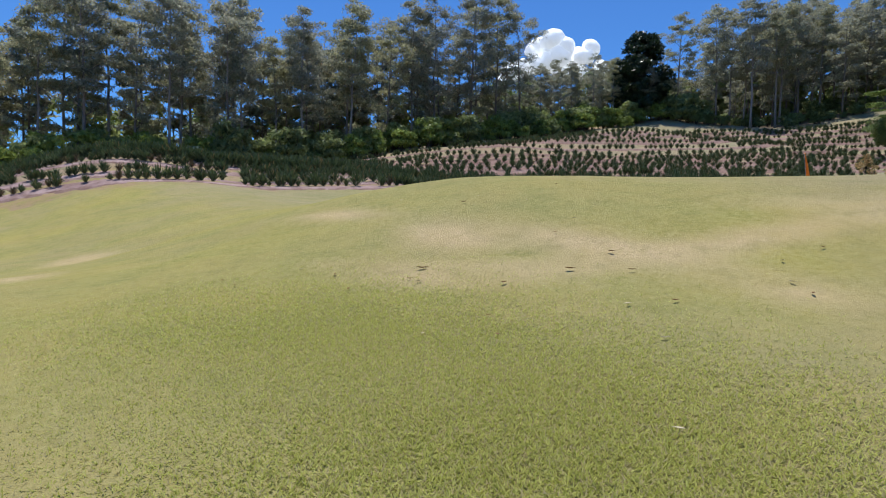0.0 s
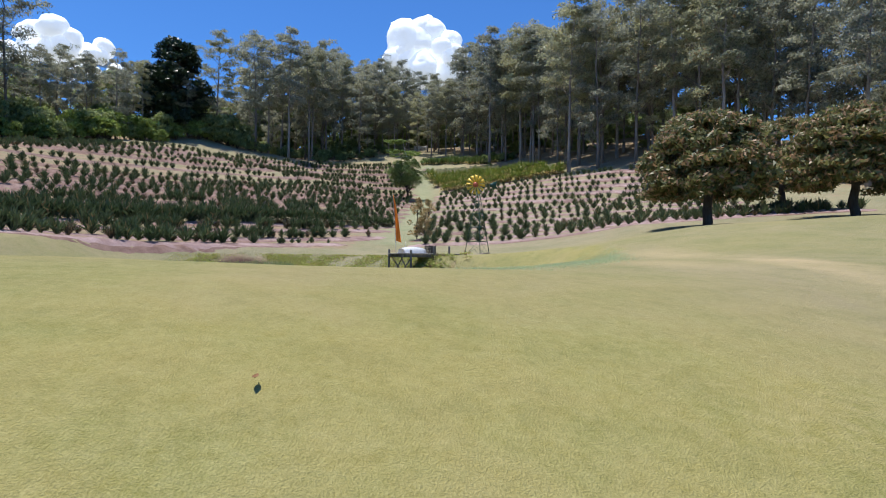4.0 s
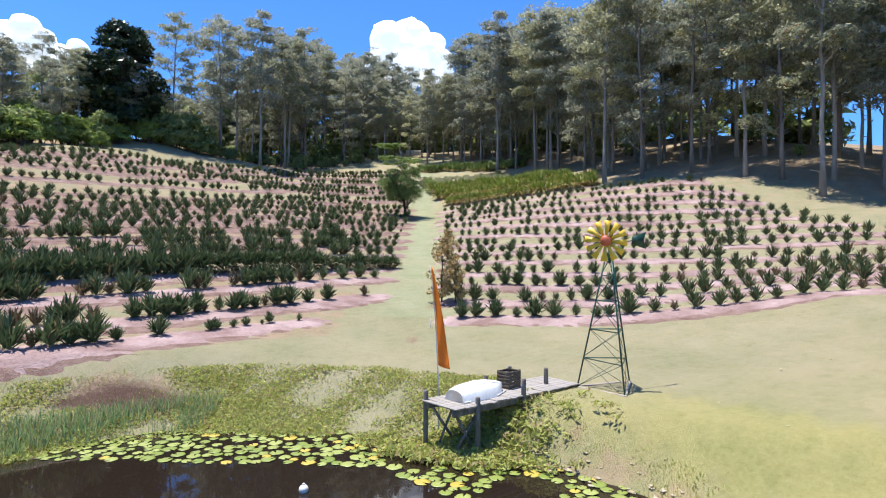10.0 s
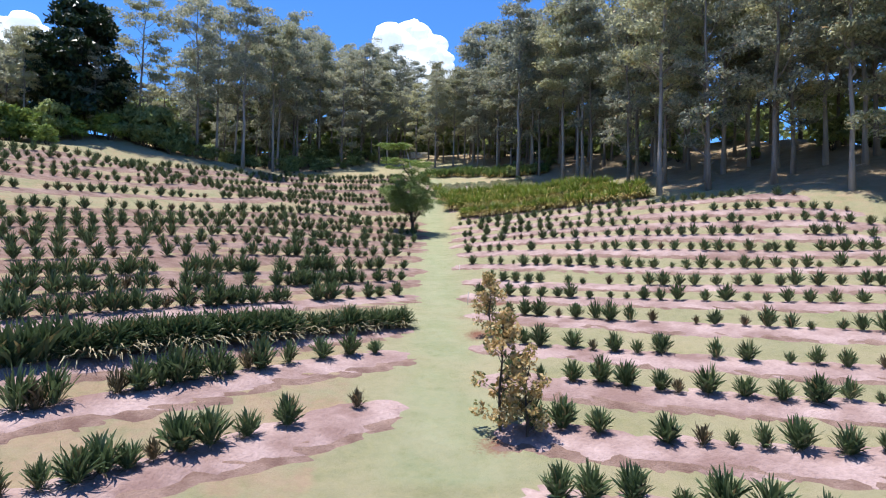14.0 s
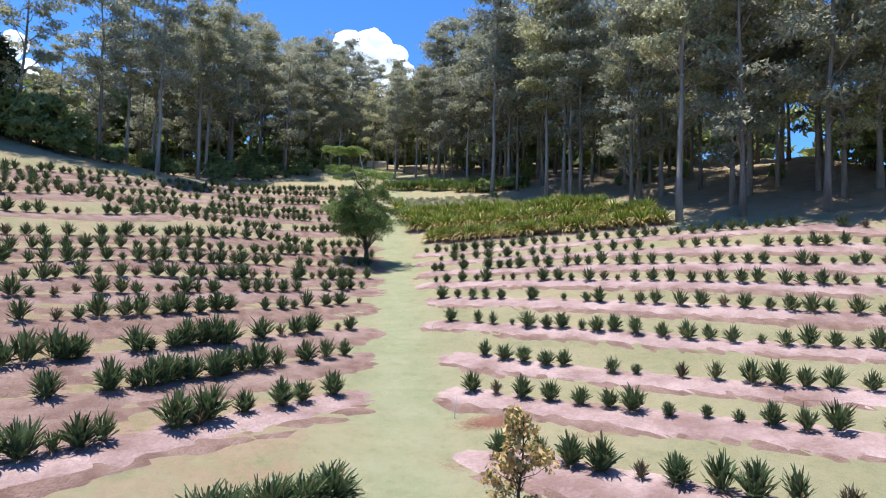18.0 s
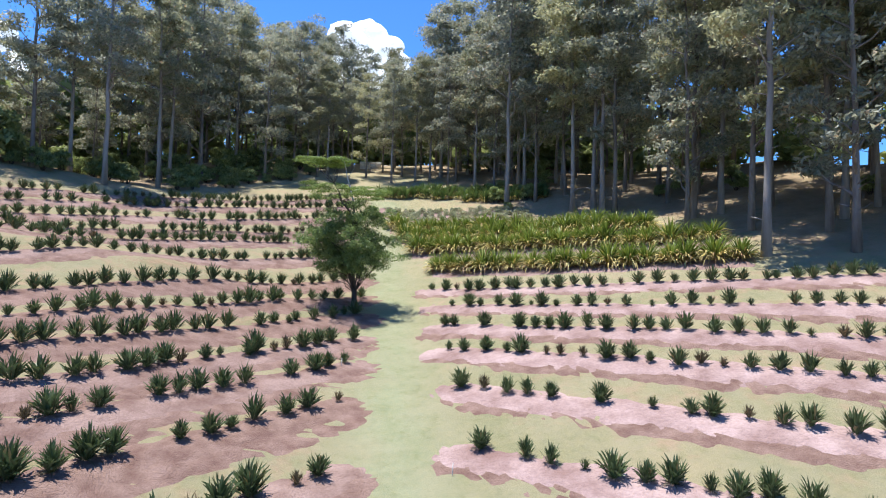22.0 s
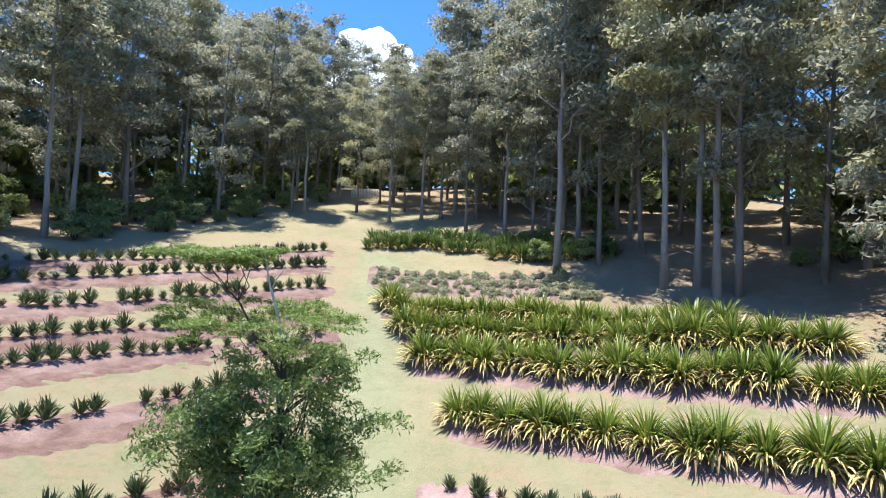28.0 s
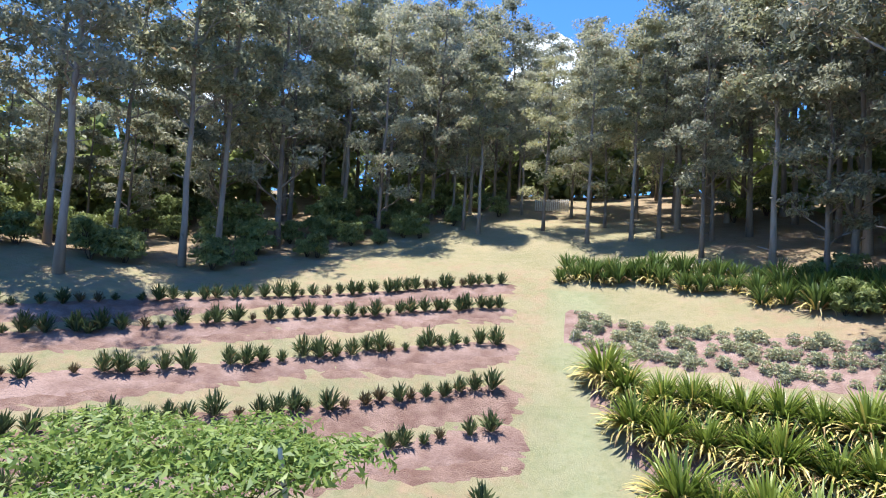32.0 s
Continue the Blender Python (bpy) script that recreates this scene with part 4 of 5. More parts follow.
def plant_masters():
    out = []
    for i in range(6):
        rng = np.random.default_rng(60 + i)
        t = thing("strelitzia", (0, 0, -500), "dark green clump of paddle-shaped leaves growing in mulch", "plant", "hillside row plants")
        m = Mesh()
        m.strips(paddles((92, 76, 100, 54, 84, 48)[i], 1.14, rng, (0.66, 0.80, 0.72, 0.56, 0.82, 0.60)[i], wide=0.040))
        m.strips(paddles((56, 48, 60, 32, 54, 26)[i], 0.80, rng, 0.85, wide=0.040, arch=(0.2, 1.0)))
        part("leaves", m, M_STRAP if i < 5 else M_STRAPRED, t)
        d = Mesh()
        d.strips(ribbons(16, 0.46, 0.02, 1.2, (0.0, 0.7), rng))
        part("old_leaves", d, M_STRAPRED, t, "limp bronze lower leaves")
        out.append(t)
    rng = np.random.default_rng(90)
    t = thing("strelitzia", (0, 0, -500), "large dense dark paddle-leaved clump in a hedge-like row", "plant", "hillside row plants")
    m = Mesh()
    m.strips(paddles(190, 1.0, rng, 0.85, 5, 0.026, (0.1, 1.1)))
    m.strips(paddles(90, 0.95, rng, 1.2, 5, 0.026, (0.4, 1.6)))
    part("leaves", m, M_STRAP, t)
    d = Mesh()
    d.strips(ribbons(44, 0.85, 0.022, 2.2, (0.2, 1.0), rng, 4, 0.2))
    part("old_leaves", d, M_HEDGEDRY, t, "drooping tan lower leaves")
    return out + [t]


def build_rows():
    rng = np.random.default_rng(3)
    masters = plant_masters()
    simple = []
    for i in range(6):
        rg = np.random.default_rng(160 + i)
        lo = Mesh()
        lo.strips(paddles(56, 1.14, rg, 0.74, 4, 0.056))
        lo.strips(paddles(20, 0.80, rg, 0.9, 4, 0.058, (0.2, 1.0)))
        simple.append(lo)
    simple.append(simple[0])
    budget = {1: 140, -1: 160}
    for side, rows in ((1, RIGHT_ROWS), (-1, LEFT_ROWS)):
        for i, y0 in enumerate(rows):
            build_bed(side, y0, i)
            L = row_length(side, y0)
            big = side < 0 and y0 == 49.7
            far = Mesh()
            s = -0.5 if side < 0 and 45 < y0 < 50 else 0.35
            gap = 0
            while s < L - 0.5:
                x, y = row_point(side, y0, s)
                step = rng.uniform(0.5, 0.75) if big else rng.uniform(0.62, 0.95)
                s += step
                young = rng.uniform()
                if not big and rng.uniform() < 0.05:
                    continue
                size = rng.uniform(1.2, 1.45) if big else (rng.uniform(0.72, 1.05) if young < 0.74 else rng.uniform(0.42, 0.7))
                size *= 0.86 if side > 0 else 0.94
                if side < 0 and y0 < 38 and s < 4.6:
                    size *= 0.4
                if side < 0 and x < -8:
                    size = min(1.4, size * (1.22 if y0 < 46 else 1.16 if y0 < 68 else 1.04))
                    s -= (0.5 if y0 < 68 else 0.28) * step
                k = 6 if big else 5 if young > 0.9 else rng.integers(5)
                dx, dy = rng.normal(size=2) * 0.09
                x, y = x + dx, y + dy
                z = height(x, y) + 0.08
                reach = 9.5 if 30 < y < 84 else 7
                if s < reach and budget[side] > 0:
                    budget[side] -= 1
                    ob = copy_thing(masters[k], Matrix.Identity(4))
                    ob.matrix_basis = pose(x, y, z, 0, 0, rng.uniform(0, 360)) @ Matrix.Scale(size, 4)
                    if size < 0.7:
                        ob["label"] = "small young paddle-leaved clump in a mulch strip"
                else:
                    a = rng.uniform(0, 6.28)
                    R = np.array([[math.cos(a), -math.sin(a), 0], [math.sin(a), math.cos(a), 0], [0, 0, 1]]) * size
                    far.merge(simple[k], R, (x, y, z), 1 if k == 5 else 0)
            if far.k:
                tagged(new("row_plants", far.make("row_plants", [M_STRAP, M_STRAPRED])), "row of dark green paddle-leaved clumps along the hillside", "plants", "", "stuff")
    for t in masters:
        drop_master(t)


build_rows()


# ---------------------------------------------------------------- flax beds
def build_flax():
    rng = np.random.default_rng(9)
    masters = []
    for i in range(4):
        t = thing("flax_clump", (0, 0, -500), "tall bright green flax clump with yellowed lower leaves", "plant", "flax bed clumps")
        m = Mesh()
        m.strips(ribbons(140, 1.9, 0.050, 0.95, (0.85, 1.54), rng, 5, rng.uniform(0.0, 0.3, (140, 1)), (0.55, 1.1)))
        m.strips(ribbons(60, 1.7, 0.048, 1.8, (0.6, 1.2), rng, 5, 0.25))
        part("leaves", m, M_FLAX, t)
        d = Mesh()
        d.strips(ribbons(120, 1.6, 0.050, 2.3, (0.25, 1.05), rng, 5, 0.3))
        part("old_leaves", d, M_FLAXDRY, t, "drooping straw-yellow lower leaves")
        masters.append(t)
    lines = [(0.6, 94.2, 18.2, 0.74), (-0.7, 101.2, 21, 0.72), (-1.7, 104.8, 20, 0.62), (-2.9, 107.6, 19, 0.58)]
    for x0, y0, L, k in lines:
        s = 0.3
        while s < L:
            x, y = x0 + s + rng.normal() * 0.12, y0 - k * s + rng.normal() * 0.2
            if all((x - a) ** 2 + (y - b) ** 2 > 1.3 for a, b in ((15.4, 103.7), (17.6, 101.3), (18.6, 100.6), (17.3, 103.0), (20.2, 90.0), (20.2, 80.6))):
                place(masters[rng.integers(4)], x, y, rng.uniform(0, 360), rng.uniform(0.78, 1.12), 0.02)
            s += rng.uniform(0.95, 1.3)
    # greener clumps with few yellow leaves, darkened by colour for tree shade
    dark = []
    for i in range(2):
        t = thing("flax_clump", (0, 0, -500), "dark green flax clump by the lane with tree shade in its leaf colour", "plant", "shaded flax clumps")
        m = Mesh()
        m.strips(ribbons(120, 1.7, 0.055, 0.8, (0.9, 1.54), rng, 5, rng.uniform(0.0, 0.3, (120, 1)), (0.5, 1.1)))
        part("leaves", m, M_FLAXSHADED, t)
        d = Mesh()
        d.strips(ribbons(24, 1.2, 0.05, 2.2, (0.3, 1.0), rng, 5, 0.3))
        part("old_leaves", d, M_FLAXDRY, t, "drooping straw-yellow lower leaves")
        dark.append(t)
    for x0, y0, L, k in ((-5.0, 119.4, 6, 0.05), (-4.6, 120.7, 7, 0.05), (1.2, 118.4, 9, 0.55), (2.6, 119.4, 9, 0.55), (5.6, 114.2, 9, 0.45), (7.0, 115.4, 8, 0.45)):
        s = 0.2
        while s < L:
            place(dark[rng.integers(2)], x0 + s, y0 - k * s + rng.normal() * 0.3, rng.uniform(0, 360), rng.uniform(0.6, 1.0), 0.02)
            s += rng.uniform(0.8, 1.1)
    for t in masters + dark:
        drop_master(t)
    # low grey shrubs on mulch between the beds
    g = build_shrub_master("low_shrub", 0.5, 71, 260, 0.055, M_GREYSHRUB, "low grey-green shrub on mulch beside the lane")
    for i in range(250):
        s = rng.uniform(0, 15)
        ob = place(g, -3.9 + s, 112.6 + (i % 3) * 1.4 - 1.2 + rng.normal() * 0.28 - 0.5 * s, rng.uniform(0, 360), rng.uniform(0.6, 1.4))
        ob["group"] = "low grey shrubs"
    drop_master(g)
    m = Mesh()
    V, n = [], 30
    for j in range(5):
        for i in range(n):
            s = 14 * i / (n - 1)
            x, y = -4.6 + s, 110.2 + j * 1.5 - 0.5 * s + 0.25 * math.sin(i * 1.3 + j)
            V.append((x, y, height(x, y) + (0.05 if 0 < j < 4 and 0 < i < n - 1 else -0.05)))
    m.add(V, [(j * n + i, j * n + i + 1, (j + 1) * n + i + 1, (j + 1) * n + i) for j in range(4) for i in range(n - 1)])
    tagged(new("mulch_bed", m.make("mulch_bed", M_OLDMULCH, True)), "weathered brown mulch bed with low grey shrubs", "mulch bed", "", "structure")


build_flax()


def build_flax_soil():
    """Dark red-brown earth under the flax."""
    for x0, y0, L, k in ((0.2, 94.2, 18.8, 0.74), (-1.1, 101.1, 21.5, 0.72), (-2.1, 104.7, 20.5, 0.62), (-3.3, 107.5, 19.5, 0.58)):
        m, V, n = Mesh(), [], 40
        for j in range(4):
            for i in range(n):
                t = L * i / (n - 1)
                x, y = x0 + t, y0 - k * t + (j - 1.6) * 1.35 + 0.2 * math.sin(i * 1.7 + j)
                V.append((x, y, height(x, y) + (0.06 if j in (1, 2) and 0 < i < n - 1 else -0.05)))
        m.add(V, [(j * n + i, j * n + i + 1, (j + 1) * n + i + 1, (j + 1) * n + i) for j in range(3) for i in range(n - 1)])
        tagged(new("soil_strip", m.make("soil_strip", M_OLDMULCH, True)), "brown mulched soil strip under a flax row", "soil", "", "structure")


build_flax_soil()


# ---------------------------------------------------------------- single trees
def round_tree(x, y, H, R, seed):
    rng = np.random.default_rng(seed)
    wood, crown = Mesh(), Mesh()
    limb(wood, (0, 0, -0.4), (0.1, 0, H * 0.36), 0.27, 0.2, rng, 0.05, 5, 10)
    for i in range(12):
        a = i * 2.4
        e = np.array([math.cos(a) * R * 0.6, math.sin(a) * R * 0.6, H * rng.uniform(0.5, 0.85)])
        limb(wood, (0.1, 0, H * 0.3), e, 0.12, 0.03, rng)
    for i in range(170):
        a = rng.uniform(0, 6.28)
        q = rng.uniform(0.02, 1)
        z = H * (0.24 + 0.74 * q)
        r = R * math.sqrt(max(0.02, 1 - (max(0, q - 0.22) / 0.8) ** 2)) * (0.9 if q > 0.2 else 0.82 + q * 0.5) * rng.uniform(0.72, 1.0)
        crown.tris(leaf_dome(190, (math.cos(a) * r, math.sin(a) * r, z), (0.8, 0.8, 0.5), 0.17, rng, 0.6, -0.3, 2.1))
    t = thing("round_tree", (x, y, height(x, y)), "round dense-crowned tree with reddish new leaves on the lawn", "tree", "round trees on the lawn")
    part("trunk", wood, M_BARK_DARK, t, "", True)
    part("crown", crown, M_ROUND, t)


round_tree(16.0, 23.0, 5.9, 3.5, 1)
round_tree(24.3, 23.6, 5.9, 3.8, 2)
round_tree(26.6, 34.5, 6.6, 4.2, 3)


def lane_tree(x, y):
    rng = np.random.default_rng(77)
    wood, crown, upper, dead = Mesh(), Mesh(), Mesh(), Mesh()
    trunk = limb(wood, (0, 0, -0.4), (-0.2, 0.1, 7.0), 0.2, 0.08, rng, 0.03, 7, 9)
    limb(dead, trunk[-1], (-0.9, 0.0, 9.8), 0.07, 0.018, rng, 0.04, 6, 6)
    limb(dead, (-0.6, 0.04, 8.6), (-0.2, -0.2, 9.3), 0.025, 0.008, rng, 0.06, 4, 5)
    made = 0
    while made < 74:
        z = rng.uniform(2.3, 6.6)
        R = np.interp(z, [2.3, 3.4, 4.8, 5.8, 6.6], [1.5, 2.4, 2.8, 2.5, 1.6])
        a, r = rng.uniform(0, 6.28), R * math.sqrt(rng.uniform(0.08, 1))
        e = np.array([math.cos(a) * r - 0.35, math.sin(a) * r, z + 0.2 - 0.12 * r])
        if wave(e[0] * 1.3, e[1] * 1.3 + z, 1.2, 3) < -0.30:
            continue
        made += 1
        root = trunk[min(len(trunk) - 1, max(1, int((z - 0.9 - 0.25 * r) / 7.0 * (len(trunk) - 1))))]
        limb(wood, root, e, 0.035, 0.010, rng, k=4, n=5)
        for q in range(4):
            c = e + rng.normal(size=3) * (0.5, 0.5, 0.26)
            crown.tris(leaf_dome(120, c, (0.48, 0.48, 0.36), 0.085, rng, 1.1, -0.6, 2.2))
    # the flat umbrella on one long limb
    top = np.array([-2.0, -0.3, 9.3])
    fork = top * np.array([0.75, 0.8, 0.88])
    limb(wood, trunk[-2], fork, 0.07, 0.03, rng, 0.08, 5, 6)
    for i in range(7):
        a = i * 0.9 + rng.uniform(-0.2, 0.2)
        hub = top + np.array([math.cos(a) * 1.0, math.sin(a) * 0.9, rng.uniform(-0.1, 0.1)])
        limb(wood, fork, hub, 0.022, 0.010, rng, 0.2, 4, 5)
        for q in range(5):
            c = hub + rng.normal(size=3) * (0.5, 0.5, 0.12) + (0, 0, 0.15)
            limb(wood, hub, c, 0.008, 0.004, rng, k=3, n=4)
            upper.tris(leaf_dome(420, c, (0.52, 0.52, 0.16), 0.046, rng, 0.6, -0.3, 2.4))
    # loose sprays round the upper trunk
    for i in range(26):
        a, r = i * 2.4, rng.uniform(0.9, 2.9)
        c = np.array([math.cos(a) * r - 0.8, math.sin(a) * r, 8.3 - 0.3 * r + rng.normal() * 0.25])
        limb(wood, trunk[-1] + np.array([0, 0, -0.2]), c * np.array([0.75, 0.75, 0.98]), 0.016, 0.006, rng, 0.2, k=4, n=4)
        for q in range(3):
            upper.tris(leaf_dome(190, c + rng.normal(size=3) * (0.35, 0.35, 0.1), (0.5, 0.5, 0.16), 0.05, rng, 0.6, -0.3, 2.4))
    t = thing("feathery_tree", (x, y, height(x, y)), "slender feathery-leaved tree with a bleached dead top beside the lane", "tree")
    part("trunk", wood, M_BARK_DARK, t, "", True)
    part("dead_top", dead, M_DEADWOOD, t, "bleached bare dead branch")
    part("crown", crown, M_FEATHERDARK, t)
    part("upper_crown", upper, M_FEATHER, t, "flat yellow-green umbrella of fine leaves")


lane_tree(-5.3, 85.2)


def rusty_tree(x, y, seed, size):
    rng = np.random.default_rng(seed)
    wood, crown = Mesh(), Mesh()
    tr = limb(wood, (0, 0, -0.2), (0.05, 0, 3.2), 0.05, 0.015, rng, 0.05, 6, 7)
    for i in range(34):
        z = rng.uniform(0.4, 3.3)
        a, r = rng.uniform(0, 6.28), np.interp(z, [0.3, 1.2, 2.4, 3.4], [0.6, 0.85, 0.7, 0.25]) * rng.uniform(0.4, 1)
        c = (math.cos(a) * r, math.sin(a) * r, z)
        limb(wood, (0, 0, max(0.1, z - 0.4)), c, 0.014, 0.005, rng, k=3, n=4)
        crown.quads(leaf_cloud(42, c, (0.26, 0.26, 0.24), 0.10, rng, 0.4))
    t = thing("small_tree", Matrix.Translation((x, y, height(x, y))) @ Matrix.Scale(size, 4), "small sapling with dry rust-brown leaves beside the lane", "tree")
    part("trunk", wood, M_BARK_DARK, t, "", True)
    part("crown", crown, M_RUST, t)


rusty_tree(-0.75, 38.9, 78, 1.0)
rusty_tree(-0.1, 38.4, 79, 0.75)
rusty_tree(-0.2, 48.3, 80, 0.85)


# ---------------------------------------------------------------- pond: pads, reeds, floats
def in_pads(x, y):
    """Where pads float: inside the shore, to the right of the open water."""
    left = np.interp(y, [1, 4, 8, 12, 15, 18, 20.5, 22.2, 22.9], [-3.4, -1.6, 1.0, 1.3, 0.9, 0.3, -0.6, -2.4, -14])
    s = shore_distance(x, y)
    return (s < 0.25) & (x > left) & ((wave(x, y, 1.1, 4) > -0.52) | (s > -0.8))


def pad_mesh(seed):
    rng = np.random.default_rng(seed)
    m = Mesh()
    n = 15
    a = 0.22 + np.arange(n) * (2 * np.pi - 0.44) / (n - 1)
    r = 1 + 0.05 * rng.normal(size=n)
    rim = np.stack([np.cos(a) * r, np.sin(a) * r, 0.05 * np.abs(rng.normal(size=n))], 1)
    mid = np.stack([np.cos(a) * r * 0.62, np.sin(a) * r * 0.62, np.full(n, 0.012)], 1)
    lip = rim * np.array([0.985, 0.985, 1]) - np.array([0, 0, 0.05])
    v = np.vstack([[(0.1, 0, 0.0)], mid, rim, lip])
    f = [(0, 1 + i, 2 + i) for i in range(n - 1)]
    f += [(1 + i, 1 + n + i, 2 + n + i, 2 + i) for i in range(n - 1)]
    f += [(1 + n + i, 1 + 2 * n + i, 2 + 2 * n + i, 2 + n + i) for i in range(n - 1)]
    m.add(v, f)
    return m


def build_pads():
    rng = np.random.default_rng(12)
    shapes = [pad_mesh(i) for i in range(4)]
    meshes = [s.make("lily_pad", M_PAD, False) for s in shapes]
    spots, far = [], Mesh()
    P = np.stack([rng.uniform(-14, 6, 40000), rng.uniform(0.6, 25.5, 40000), rng.uniform(0.10, 0.19, 40000)], 1)
    P = P[in_pads(P[:, 0], P[:, 1])]
    kept = np.empty((0, 3))
    for x, y, r in P:
        if len(kept) < 1150 and not (np.hypot(kept[:, 0] - x, kept[:, 1] - y) < 0.86 * (kept[:, 2] + r)).any():
            kept = np.vstack([kept, (x, y, r)])
    spots = [tuple(q) for q in kept.tolist()]
    spots.sort(key=lambda p: p[1] + 0.6 * abs(p[0]))
    for i, (x, y, r) in enumerate(spots):
        k = rng.integers(4)
        turn, tip = rng.uniform(0, 360), rng.normal(size=2) * 1.5
        if i < 300:
            ob = new("lily_pad", meshes[k])
            ob.matrix_world = pose(x, y, 0.012, tip[0], tip[1], turn) @ Matrix.Scale(r, 4)
            tagged(ob, "round yellow-green lily pad floating on the pond", "lily pad", "lily pads on the pond")
        else:
            a = radians(turn)
            R = np.array([[math.cos(a), -math.sin(a), 0], [math.sin(a), math.cos(a), 0], [0, 0, 1]]) * r
            far.merge(shapes[k], R, (x, y, 0.012))
    tagged(new("lily_pads", far.make("lily_pads", M_PAD)), "dense floating lily pads at the far side of the pond", "lily pads", "", "stuff")
    # withered pads thrown up along the edge
    dead = Mesh()
    for i in range(240):
        j = rng.integers(0, 9)
        (ax, ay), (bx, by) = SHORE[j], SHORE[j + 1]
        s = rng.uniform()
        x, y = ax + (bx - ax) * s + rng.normal() * 0.25, ay + (by - ay) * s + rng.normal() * 0.25
        a, r = rng.uniform(0, 6.28), rng.uniform(0.035, 0.09)
        R = np.array([[math.cos(a), -math.sin(a), 0], [math.sin(a), math.cos(a), 0], [0, 0, 1]]) @ np.diag([1, 0.7, 2.5]) * r
        dead.merge(shapes[i % 4], R, (x, y, max(0.02, height(x, y)) + 0.03))
    tagged(new("withered_pads", dead.make("withered_pads", M_DEADPAD)), "pale withered lily pads washed up along the bank", "pond debris", "", "stuff")
    # flowers
    fl = Mesh()
    for ring, (n, up, L) in enumerate(((7, 0.5, 1.0), (6, 0.95, 0.8))):
        for i in range(n):
            a = i * 2 * math.pi / n + ring * 0.4
            d = np.array([math.cos(a) * math.cos(up), math.sin(a) * math.cos(up), math.sin(up)]) * L
            e = np.array([-math.sin(a), math.cos(a), 0]) * 0.28
            fl.quads(np.array([[np.zeros(3), d * 0.55 + e, d, d * 0.55 - e]]))
    fm = fl.make("water_lily", M_PETAL)
    for i in range(14):
        x, y, r = spots[int(rng.integers(20, 420))]
        ob = new("water_lily", fm)
        ob.matrix_world = pose(x + r, y, 0.03, 0, 0, rng.uniform(0, 360)) @ Matrix.Scale(0.085, 4)
        tagged(ob, "small white water lily flower among pads", "flower", "water lilies")


build_pads()


def build_reeds():
    rng = np.random.default_rng(14)

    def blades(n, sampler, length, width, mat, name, label, category):
        m = Mesh()
        P = np.array([sampler() for _ in range(n)])
        v = ribbons(n, length, width, 0.7, (1.0, 1.55) if length > 0.06 else (0.15, 0.95), rng, 3 if length > 0.1 else 2, 0.0)
        Z = terrain(P[:, 0], P[:, 1])
        v = v + np.stack([P[:, 0], P[:, 1], Z if length < 0.1 else np.maximum(Z, -0.05)], 1)[:, None, None, :]
        m.strips(v)
        tagged(new(name, m.make(name, mat)), label, category, "", "stuff")

    def band(x0, x1, y0, y1, lo, hi, n):
        """n points whose distance to the shore lies between lo and hi, in drifts."""
        P = np.empty((0, 2))
        while len(P) < n:
            q = np.stack([rng.uniform(x0, x1, 4 * n), rng.uniform(y0, y1, 4 * n)], 1)
            d = shore_distance(q[:, 0], q[:, 1])
            keep = (d > lo) & (d < hi) & (wave(q[:, 0], q[:, 1], 1.3, 5) + rng.normal(size=4 * n) * 0.3 > -0.25)
            P = np.concatenate([P, q[keep]])
        it = iter(P[:n].tolist())
        return lambda: next(it)
    def drift(mid, spread, n):
        """n points in a loose belt along the near bank, thinning out to both sides."""
        P = np.empty((0, 2))
        while len(P) < n:
            q = np.stack([rng.uniform(1, 10, 6 * n), rng.uniform(0, 16, 6 * n)], 1)
            d = shore_distance(q[:, 0], q[:, 1])
            keep = rng.uniform(size=6 * n) < np.exp(-((d - mid) / spread) ** 2) * (0.55 + 0.45 * wave(q[:, 0], q[:, 1], 1.7, 5))
            P = np.concatenate([P, q[keep]])
        it = iter(P[:n].tolist())
        return lambda: next(it)
    blades(30000, drift(1.9, 0.6, 30000), 0.055, 0.008, M_BANK, "bank_grass", "soft green grass on the pond bank", "grass")
    blades(5000, band(-19, -7.5, 14, 27, -0.3, 1.5, 5000), 0.5, 0.012, M_REED, "reeds", "tall green reeds at the pond's edge", "reeds")
    blades(15000, band(-14, 2.5, 20, 30, -0.9, 3.4, 15000), 0.07, 0.018, M_MARSH, "marsh_weed", "low olive marsh weed beside the pond", "weeds")
    m = Mesh()
    nxt = band(-13, 1.2, 21.5, 31, -0.5, 3.3, 2600)
    for _ in range(2600):
        x, y = nxt()
        if (x + 10.3) ** 2 / 3.2 + (y - 26.4) ** 2 / 1.2 < 1:
            continue
        m.tris(leaf_tris(16, (x, y, max(0.0, height(x, y)) + 0.05), (0.32, 0.32, 0.05), 0.075, rng, 0.0, 1.5))
    tagged(new("marsh_mat", m.make("marsh_mat", M_MARSH)), "thick olive mat of marsh plants beside the jetty", "weeds", "", "stuff")
    m = Mesh()
    nxt = drift(0.35, 0.5, 800)
    for _ in range(800):
        x, y = nxt()
        m.tris(leaf_dome(13, (x, y, max(0.0, height(x, y)) + 0.02), (0.2, 0.2, 0.06), 0.055, rng, 0.7, 0.0, 1.8))
    tagged(new("bank_weeds", m.make("bank_weeds", M_BANKWEED)), "low rusty and olive weeds along the lily pads", "weeds", "", "stuff")
    m = Mesh()
    for _ in range(420):
        x, y = rng.normal() * 1.1 - 0.2, 22.9 + rng.normal() * 0.55
        if shore_distance(x, y) < -1.2:
            continue
